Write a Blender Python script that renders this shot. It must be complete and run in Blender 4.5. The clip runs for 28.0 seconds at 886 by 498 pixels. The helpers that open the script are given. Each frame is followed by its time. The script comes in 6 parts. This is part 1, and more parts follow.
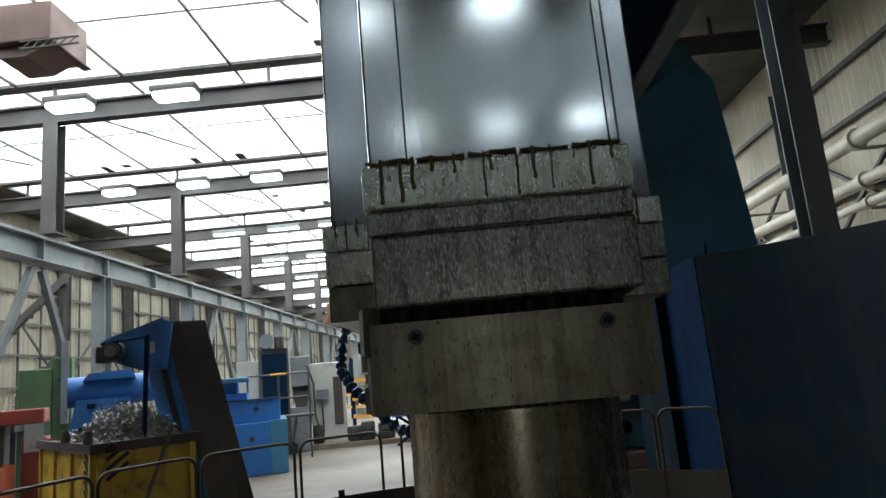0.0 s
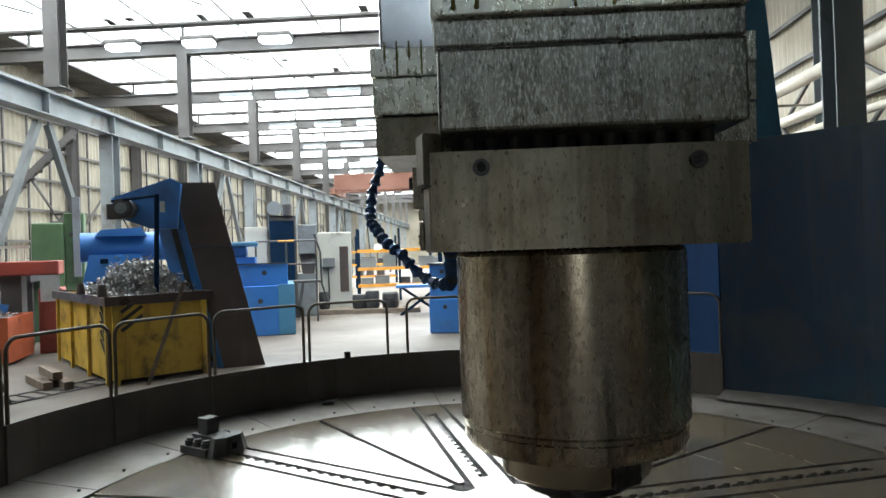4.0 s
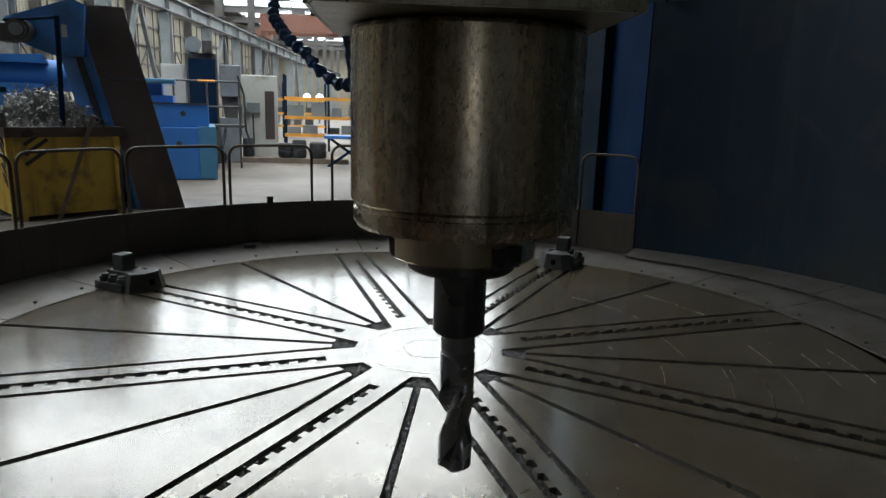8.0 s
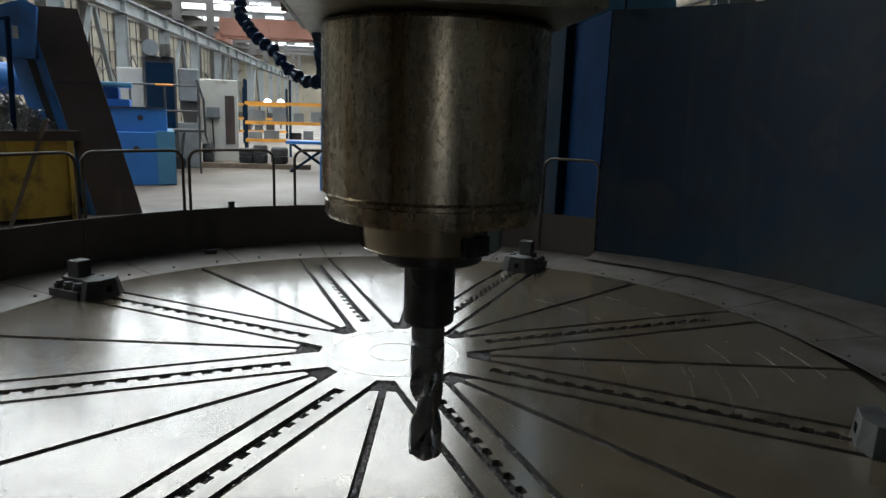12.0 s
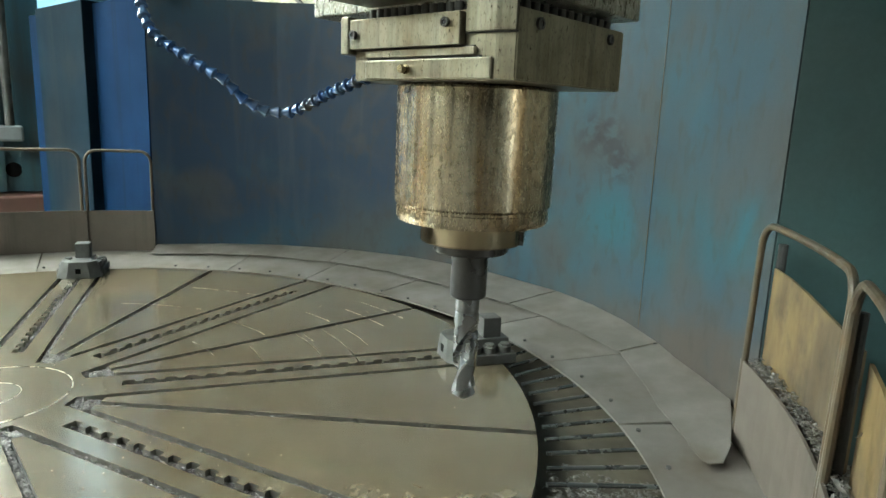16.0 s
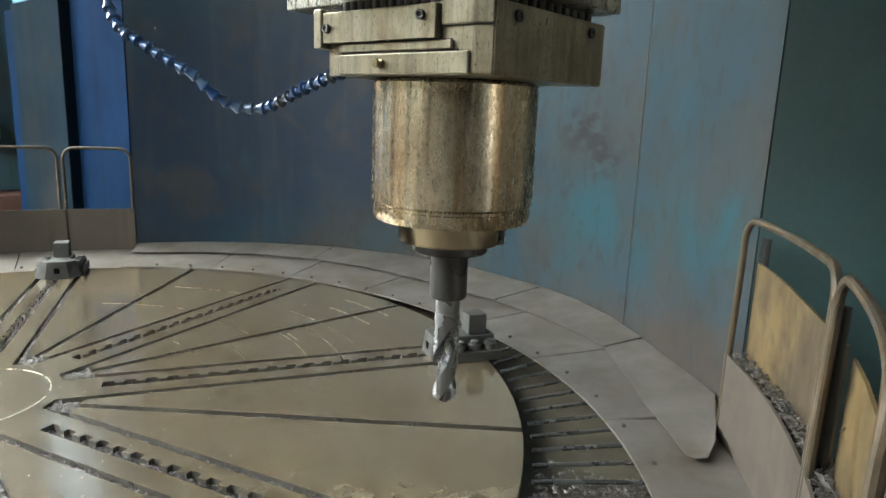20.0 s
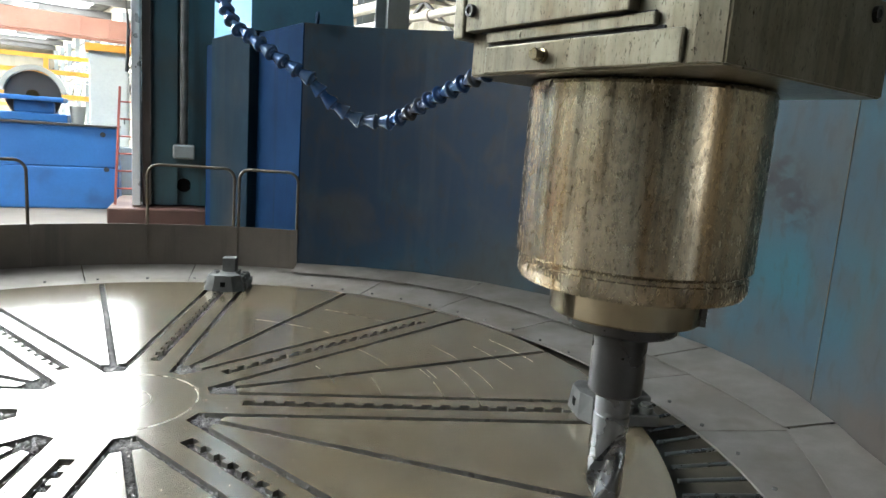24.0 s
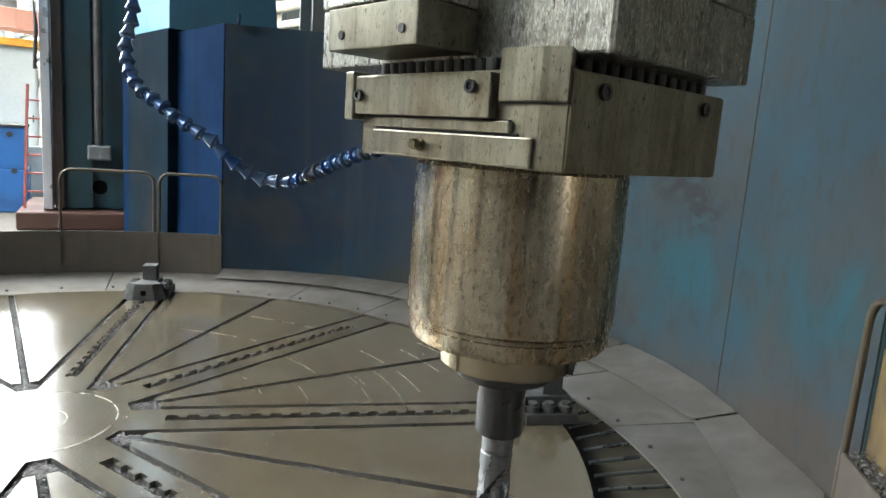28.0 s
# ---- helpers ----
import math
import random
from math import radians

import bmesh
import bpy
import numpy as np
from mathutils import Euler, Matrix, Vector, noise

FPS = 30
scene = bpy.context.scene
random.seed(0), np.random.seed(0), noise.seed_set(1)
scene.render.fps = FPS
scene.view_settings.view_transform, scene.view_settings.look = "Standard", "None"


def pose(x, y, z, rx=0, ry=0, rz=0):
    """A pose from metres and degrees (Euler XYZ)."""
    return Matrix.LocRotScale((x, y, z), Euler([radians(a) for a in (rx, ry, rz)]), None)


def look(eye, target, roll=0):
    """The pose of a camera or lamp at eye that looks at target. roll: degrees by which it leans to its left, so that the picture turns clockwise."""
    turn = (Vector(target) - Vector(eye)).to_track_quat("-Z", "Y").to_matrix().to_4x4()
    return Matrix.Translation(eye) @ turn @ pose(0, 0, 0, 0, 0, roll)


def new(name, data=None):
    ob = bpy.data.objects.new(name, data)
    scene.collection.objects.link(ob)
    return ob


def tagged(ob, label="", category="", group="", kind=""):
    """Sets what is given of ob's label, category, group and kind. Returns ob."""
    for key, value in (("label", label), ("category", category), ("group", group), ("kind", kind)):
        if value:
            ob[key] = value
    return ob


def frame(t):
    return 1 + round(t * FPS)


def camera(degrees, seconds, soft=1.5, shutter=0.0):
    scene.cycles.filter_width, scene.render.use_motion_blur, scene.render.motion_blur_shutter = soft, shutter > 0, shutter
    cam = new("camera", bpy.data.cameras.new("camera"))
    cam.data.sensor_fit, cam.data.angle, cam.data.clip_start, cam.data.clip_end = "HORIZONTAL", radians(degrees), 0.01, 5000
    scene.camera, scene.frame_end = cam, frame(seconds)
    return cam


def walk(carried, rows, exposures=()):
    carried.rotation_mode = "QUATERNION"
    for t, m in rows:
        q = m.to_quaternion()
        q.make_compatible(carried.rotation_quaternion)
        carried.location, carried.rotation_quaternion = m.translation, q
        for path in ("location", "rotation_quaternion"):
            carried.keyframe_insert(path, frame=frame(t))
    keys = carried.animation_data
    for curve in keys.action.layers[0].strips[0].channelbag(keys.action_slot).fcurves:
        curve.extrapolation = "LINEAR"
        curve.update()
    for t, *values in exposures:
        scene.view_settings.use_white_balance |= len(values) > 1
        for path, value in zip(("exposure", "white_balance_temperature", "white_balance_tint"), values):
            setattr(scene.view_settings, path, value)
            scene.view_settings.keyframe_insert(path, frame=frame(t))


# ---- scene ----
cam = camera(67.6, 28.0)
PATH = [
    (0, (-1.193, -3.948, 1.634), (-0.74, -2.036, 2.005), -5.1),
    (0.5, (-1.216, -3.946, 1.637), (-0.844, -2.014, 1.992), -4.7),
    (1, (-1.216, -3.946, 1.626), (-0.816, -2.01, 1.929), -4.7),
    (1.5, (-1.212, -3.935, 1.6), (-0.744, -1.998, 1.776), -3.1),
    (2, (-1.206, -3.915, 1.585), (-0.724, -1.976, 1.675), -3.0),
    (2.5, (-1.233, -3.897, 1.59), (-0.862, -1.933, 1.65), -3.4),
    (3, (-1.235, -3.886, 1.594), (-0.866, -1.921, 1.625), -3.0),
    (3.5, (-1.231, -3.88, 1.598), (-0.821, -1.923, 1.611), -2.5),
    (5.5, (-1.235, -3.827, 1.603), (-0.821, -1.871, 1.531), -0.4),
    (6, (-1.211, -3.855, 1.585), (-0.7, -1.932, 1.382), 0.9),
    (6.5, (-1.205, -3.833, 1.525), (-0.659, -1.932, 1.229), 1.2),
    (7, (-1.199, -3.842, 1.538), (-0.619, -1.966, 1.16), 1.4),
    (7.5, (-1.198, -3.867, 1.532), (-0.606, -1.998, 1.139), 1.6),
    (8, (-1.19, -3.866, 1.52), (-0.58, -2.007, 1.103), 1.6),
    (8.5, (-1.189, -3.866, 1.516), (-0.568, -2.015, 1.082), 1.6),
    (9, (-1.187, -3.863, 1.513), (-0.559, -2.016, 1.07), 1.7),
    (9.5, (-1.187, -3.866, 1.515), (-0.55, -2.021, 1.079), 1.8),
    (10, (-1.181, -3.869, 1.522), (-0.535, -2.025, 1.098), 2.4),
    (10.5, (-1.187, -3.884, 1.516), (-0.559, -2.04, 1.061), 1.4),
    (11, (-1.19, -3.874, 1.516), (-0.561, -2.024, 1.091), 0.1),
    (11.5, (-1.191, -3.884, 1.511), (-0.536, -2.039, 1.102), 0.3),
    (13.5, (-1.407, -3.811, 1.498), (-0.405, -2.138, 1.057), 4.6),
    (14, (-1.543, -3.647, 1.484), (-0.292, -2.192, 0.922), -0.6),
    (14.5, (-1.688, -3.623, 1.52), (-0.103, -2.483, 1.089), -0.7),
    (15, (-1.868, -3.611, 1.554), (-0.147, -2.68, 1.14), 0.7),
    (15.5, (-1.895, -3.596, 1.558), (-0.152, -2.692, 1.174), 1.5),
    (16, (-1.896, -3.601, 1.555), (-0.134, -2.741, 1.16), 2.3),
    (16.5, (-1.888, -3.61, 1.561), (-0.13, -2.743, 1.165), 2.5),
    (17, (-1.889, -3.613, 1.566), (-0.136, -2.73, 1.182), 2.6),
    (17.5, (-1.886, -3.612, 1.565), (-0.135, -2.73, 1.167), 1.9),
    (18, (-1.881, -3.608, 1.565), (-0.137, -2.722, 1.147), 1.8),
    (18.5, (-1.879, -3.599, 1.57), (-0.123, -2.732, 1.168), 1.6),
    (19, (-1.87, -3.594, 1.564), (-0.102, -2.754, 1.155), 2.1),
    (19.5, (-1.864, -3.595, 1.56), (-0.091, -2.766, 1.148), 2.0),
    (20, (-1.866, -3.598, 1.556), (-0.088, -2.778, 1.15), 2.1),
    (20.5, (-1.862, -3.594, 1.556), (-0.08, -2.781, 1.153), 2.4),
    (21, (-1.8, -3.585, 1.56), (-0.027, -2.743, 1.173), 2.8),
    (21.5, (-1.512, -3.515, 1.486), (0.1, -2.378, 1.156), 0.4),
    (22, (-1.365, -3.464, 1.432), (0.149, -2.207, 1.075), 2.3),
    (22.5, (-1.384, -3.446, 1.458), (0.053, -2.093, 1.133), 1.6),
    (24.5, (-1.659, -3.482, 1.551), (-0.061, -2.319, 1.244), 4.2),
    (25, (-1.658, -3.505, 1.568), (-0.033, -2.368, 1.313), 3.2),
    (25.5, (-1.664, -3.516, 1.584), (-0.044, -2.356, 1.406), 1.9),
    (26, (-1.653, -3.512, 1.598), (-0.034, -2.351, 1.419), 0.6),
    (26.5, (-1.663, -3.507, 1.608), (-0.079, -2.298, 1.435), 1.4),
    (27, (-1.667, -3.511, 1.623), (-0.098, -2.281, 1.469), 2.2),
    (27.5, (-1.658, -3.518, 1.626), (-0.038, -2.361, 1.436), 3.7),
    (28, (-1.645, -3.528, 1.621), (0.023, -2.472, 1.295), 4.1),
]
EXPOSURES = [(0.0, -1.1, 6450, 7), (1.0, -0.5, 6450, 7), (2.0, -0.15, 6450, 7), (3.5, -0.2, 6450, 8), (6.0, -0.75, 6450, 9), (7.5, -1.2, 6400, 10), (12.0, -1.2, 6400, 10), (13.5, -1.15, 6450, 7), (14.0, -0.9, 6500, 5), (14.5, 0.3, 6700, 0), (15.5, 1.4, 6850, -4), (16.3, 1.4, 6800, -4), (17.0, 1.4, 6750, 8), (19.0, 1.35, 6800, 8), (21.0, 1.3, 6950, 6), (22.0, 1.1, 6500, 7), (24.5, 1.05, 6500, 8), (28.0, 1.05, 6500, 8)]
walk(cam, [(t, look(eye, target, roll)) for t, eye, target, roll in PATH], EXPOSURES)

# ---- world and light ----
world = bpy.data.worlds.new("overcast_sky")
scene.world = world
world.use_nodes = True
wn, wl = world.node_tree.nodes, world.node_tree.links
sky = wn.new("ShaderNodeTexSky")
sky.sky_type = "NISHITA"
sky.sun_disc = False
sky.sun_elevation, sky.sun_rotation = radians(50), radians(200)
sky.air_density, sky.dust_density = 1.0, 4.0
wn["Background"].inputs[1].default_value = 0.15
wl.new(sky.outputs[0], wn["Background"].inputs[0])
SUN = bpy.data.lights.new("sun", "SUN")
SUN.energy, SUN.angle, SUN.color = 1.2, radians(15), (1.0, 0.96, 0.9)
sun_ob = new("sun", SUN)
sun_ob.matrix_world = look((0, 0, 30), (-10, 6, 0))

SKY_LAMP = 38.0          # watts per square metre of roof glass
HALL = -15.2            # turn of the hall and of the machine about z
CH, SH = math.cos(radians(HALL)), math.sin(radians(HALL))
HM = pose(0, 0, 0, 0, 0, HALL)


def hall(w, u, z=0.0, rz=0.0):
    """A pose in the hall: w metres across to the right, u metres down its length."""
    return HM @ pose(w, u, z, 0, 0, rz)


# ---- materials ----
def material(name, base, rough=0.6, metal=0.0, second=None, scale=3.0, amount=0.5, bump=0.1, fine=40.0, streak=None, spec=0.5, stain=None, stain_scale=1.2, stain_amount=0.5, stain_soft=0.0, object_random=0.0, rough_var=0.15, stretch=(1, 1, 1)):
    """A worn surface: two colours mixed by a coarse noise, fine grain, stains, and a fine relief. stretch: scale of the grain along x, y, z."""
    mat = bpy.data.materials.new(name)
    mat.use_nodes = True
    n, l = mat.node_tree.nodes, mat.node_tree.links
    bsdf = n["Principled BSDF"]
    bsdf.inputs["Metallic"].default_value = metal
    bsdf.inputs["Specular IOR Level"].default_value = spec
    geo = n.new("ShaderNodeNewGeometry")
    mp = n.new("ShaderNodeMapping")
    mp.inputs["Scale"].default_value = stretch
    mp.inputs["Location"].default_value = (3.71, 1.37, 5.43)
    l.new(geo.outputs["Position"], mp.inputs["Vector"])
    base_mp = n.new("ShaderNodeMapping")
    base_mp.inputs["Location"].default_value = (7.13, 2.91, 4.57)
    l.new(geo.outputs["Position"], base_mp.inputs["Vector"])

    def noise_tex(s, detail=6.0, rgh=0.6, src=None):
        t = n.new("ShaderNodeTexNoise")
        t.inputs["Scale"].default_value, t.inputs["Detail"].default_value, t.inputs["Roughness"].default_value = s, detail, rgh
        l.new(src or mp.outputs["Vector"], t.inputs["Vector"])
        return t

    def ramp(src, lo, hi):
        r = n.new("ShaderNodeMapRange")
        r.inputs["From Min"].default_value, r.inputs["From Max"].default_value = lo, hi
        l.new(src, r.inputs["Value"])
        return r

    def mix(fac, a, b):
        m = n.new("ShaderNodeMix")
        m.data_type = "RGBA"
        l.new(fac, m.inputs["Factor"])
        for sock, val in ((m.inputs[6], a), (m.inputs[7], b)):
            if isinstance(val, tuple):
                sock.default_value = (*val, 1)
            else:
                l.new(val, sock)
        return m.outputs[2]

    second = second or tuple(c * 0.6 for c in base)
    big = noise_tex(scale, 4.0, 0.55)
    fac = ramp(big.outputs["Fac"], 0.5 - 0.25 / max(amount, 0.05) * 0.5, 0.5 + 0.25 / max(amount, 0.05) * 0.5)
    col = mix(fac.outputs[0], base, second)
    small = noise_tex(fine, 4.0, 0.7)
    g = ramp(small.outputs["Fac"], 0.3, 0.8)
    gm = n.new("ShaderNodeMath")
    gm.operation = "MULTIPLY"
    gm.inputs[1].default_value = 0.35
    l.new(g.outputs[0], gm.inputs[0])
    col = mix(gm.outputs[0], col, tuple(c * 0.55 for c in base))
    if stain:
        st = noise_tex(stain_scale, 5.0, 0.6, base_mp.outputs["Vector"])
        sf = ramp(st.outputs["Fac"], 0.62 - 0.2 * stain_amount - stain_soft * 0.1, 0.75 + stain_soft * 0.15)
        sf.interpolation_type = "SMOOTHSTEP"
        if stain_soft:
            st.inputs["Detail"].default_value, st.inputs["Roughness"].default_value = 3.0, 0.5
        col = mix(sf.outputs[0], col, stain)
    if streak:
        sm = n.new("ShaderNodeMapping")
        sm.inputs["Scale"].default_value = (1, 1, 0.06)
        l.new(base_mp.outputs["Vector"], sm.inputs["Vector"])
        s = noise_tex(streak[1], 5.0, 0.6, sm.outputs["Vector"])
        sf = ramp(s.outputs["Fac"], 0.55, 0.72)
        col = mix(sf.outputs[0], col, streak[0])
    if object_random:
        oi = n.new("ShaderNodeObjectInfo")
        hv = n.new("ShaderNodeHueSaturation")
        rr = ramp(oi.outputs["Random"], 0, 1)
        rr.inputs["To Min"].default_value, rr.inputs["To Max"].default_value = 1 - object_random, 1 + object_random
        l.new(rr.outputs[0], hv.inputs["Value"])
        l.new(col, hv.inputs["Color"])
        col = hv.outputs[0]
    l.new(col, bsdf.inputs["Base Color"])
    rm = ramp(big.outputs["Fac"], 0.3, 0.7)
    rm.inputs["To Min"].default_value, rm.inputs["To Max"].default_value = max(0.02, rough - rough_var), min(1, rough + rough_var)
    l.new(rm.outputs[0], bsdf.inputs["Roughness"])
    if bump:
        b = n.new("ShaderNodeBump")
        b.inputs["Strength"].default_value, b.inputs["Distance"].default_value = bump, 0.01
        l.new(small.outputs["Fac"], b.inputs["Height"])
        l.new(b.outputs[0], bsdf.inputs["Normal"])
    return mat


def oily_steel(name, base, rust, dark, speck=0.5, rough=0.34, metal=0.85, flecks=None, streaks=0.5, pit=620.0, blotch=0.5, mottle=170.0, relief=0.05):
    """Steel wet with oil: fine dark pits, vertical run marks in rust and grime, and pale flecks for scratches and their
    wet glints.
    """
    mat = bpy.data.materials.new(name)
    mat.use_nodes = True
    n, l = mat.node_tree.nodes, mat.node_tree.links
    bsdf = n["Principled BSDF"]
    bsdf.inputs["Metallic"].default_value = metal
    geo = n.new("ShaderNodeNewGeometry")

    def tex(scale, stretch, detail=5.0):
        m, t = n.new("ShaderNodeMapping"), n.new("ShaderNodeTexNoise")
        m.inputs["Scale"].default_value = stretch
        l.new(geo.outputs["Position"], m.inputs["Vector"])
        l.new(m.outputs[0], t.inputs["Vector"])
        t.inputs["Scale"].default_value, t.inputs["Detail"].default_value, t.inputs["Roughness"].default_value = scale, detail, 0.62
        return t.outputs["Fac"]

    def band(src, lo, hi, top=1.0):
        r = n.new("ShaderNodeMapRange")
        r.inputs["From Min"].default_value, r.inputs["From Max"].default_value, r.inputs["To Max"].default_value = lo, hi, top
        l.new(src, r.inputs["Value"])
        return r.outputs[0]

    def over(col, fac, c):
        m = n.new("ShaderNodeMix")
        m.data_type = "RGBA"
        l.new(fac, m.inputs["Factor"])
        if isinstance(col, tuple):
            m.inputs[6].default_value = (*col, 1)
        else:
            l.new(col, m.inputs[6])
        m.inputs[7].default_value = (*c, 1)
        return m.outputs[2]

    broad = tex(7.0, (1, 1, 0.2), 3.0)
    runs = tex(24.0, (1, 1, 0.05), 4.0)
    runs2 = tex(60.0, (1, 1, 0.05), 4.0)
    mott = tex(mottle, (1, 1, 0.4), 5.0)
    pits = tex(pit, (1, 1, 0.38), 3.0)
    col = over(base, band(broad, 0.44, 0.60, 0.6), tuple(0.5 * (a + b) for a, b in zip(base, rust)))
    col = over(col, band(tex(17.0, (1, 1, 0.6), 4.0), 0.48, 0.70, blotch), tuple(0.85 * a for a in rust))
    col = over(col, band(runs, 0.46, 0.64, streaks), rust)
    col = over(col, band(runs2, 0.50, 0.66, streaks * 0.9), dark)
    col = over(col, band(mott, 0.50, 0.76, 0.3), dark)
    # pale scratches, with their wet highlights put into the colour
    if flecks:
        col = over(col, band(tex(520.0, (1, 1, 0.30), 4.0), 0.48, 0.66, 0.7), flecks)
    col = over(col, band(pits, 0.64 - 0.05 * speck, 0.73 - 0.04 * speck, 0.7), dark)
    l.new(col, bsdf.inputs["Base Color"])
    rr = n.new("ShaderNodeMapRange")
    rr.inputs["From Min"].default_value, rr.inputs["From Max"].default_value = 0.3, 0.7
    rr.inputs["To Min"].default_value, rr.inputs["To Max"].default_value = rough - 0.03, rough + 0.05
    l.new(mott, rr.inputs["Value"])
    l.new(rr.outputs[0], bsdf.inputs["Roughness"])
    b = n.new("ShaderNodeBump")
    b.inputs["Strength"].default_value, b.inputs["Distance"].default_value, b.invert = relief, 0.0004, True
    l.new(pits, b.inputs["Height"])
    l.new(b.outputs[0], bsdf.inputs["Normal"])
    return mat


def table_iron(name):
    """Planed cast iron under a smeared film of oil: brown clouds, finer mottling, dark specks, a film of uneven weight."""
    mat = bpy.data.materials.new(name)
    mat.use_nodes = True
    n, l = mat.node_tree.nodes, mat.node_tree.links
    bsdf = n["Principled BSDF"]
    bsdf.inputs["Metallic"].default_value = 0.42
    bsdf.inputs["Coat IOR"].default_value, bsdf.inputs["Coat Roughness"].default_value = 1.6, 0.16
    geo = n.new("ShaderNodeNewGeometry")

    def tex(scale, off, detail=5.0, rgh=0.62, warp=0.0):
        m, t = n.new("ShaderNodeMapping"), n.new("ShaderNodeTexNoise")
        m.inputs["Location"].default_value = (off, off * 0.6 + 2.3, 1.7)
        l.new(geo.outputs["Position"], m.inputs["Vector"])
        l.new(m.outputs[0], t.inputs["Vector"])
        for k, v in (("Scale", scale), ("Detail", detail), ("Roughness", rgh), ("Distortion", warp)):
            t.inputs[k].default_value = v
        return t.outputs["Fac"]

    def band(src, lo, hi, low=0.0, top=1.0):
        r = n.new("ShaderNodeMapRange")
        r.interpolation_type = "SMOOTHSTEP"
        for k, v in (("From Min", lo), ("From Max", hi), ("To Min", low), ("To Max", top)):
            r.inputs[k].default_value = v
        l.new(src, r.inputs["Value"])
        return r.outputs[0]

    def over(col, fac, c):
        m = n.new("ShaderNodeMix")
        m.data_type = "RGBA"
        l.new(fac, m.inputs["Factor"])
        if isinstance(col, tuple):
            m.inputs[6].default_value = (*col, 1)
        else:
            l.new(col, m.inputs[6])
        m.inputs[7].default_value = (*c, 1)
        return m.outputs[2]

    clouds, mottle, grain = tex(3.6, 1.0, 4.0, 0.55, 0.5), tex(9.0, 3.1, 5.0, 0.60, 0.6), tex(34.0, 5.3, 4.0, 0.6)
    col = over((0.186, 0.156, 0.108), band(clouds, 0.36, 0.64), (0.154, 0.121, 0.075))
    col = over(col, band(mottle, 0.40, 0.70, 0.0, 0.8), (0.072, 0.052, 0.026))
    col = over(col, band(grain, 0.48, 0.70, 0.0, 0.6), (0.070, 0.052, 0.030))
    col = over(col, band(tex(190.0, 2.9, 2.0, 0.5), 0.66, 0.72, 0.0, 0.8), (0.030, 0.024, 0.017))
    oi, hv = n.new("ShaderNodeObjectInfo"), n.new("ShaderNodeHueSaturation")
    l.new(band(oi.outputs["Random"], 0.0, 1.0, 0.95, 1.05), hv.inputs["Value"])
    l.new(col, hv.inputs["Color"])
    l.new(hv.outputs[0], bsdf.inputs["Base Color"])
    l.new(band(clouds, 0.35, 0.65, 0.17, 0.22), bsdf.inputs["Roughness"])
    l.new(band(mottle, 0.30, 0.75, 1.0, 0.9), bsdf.inputs["Coat Weight"])
    return mat


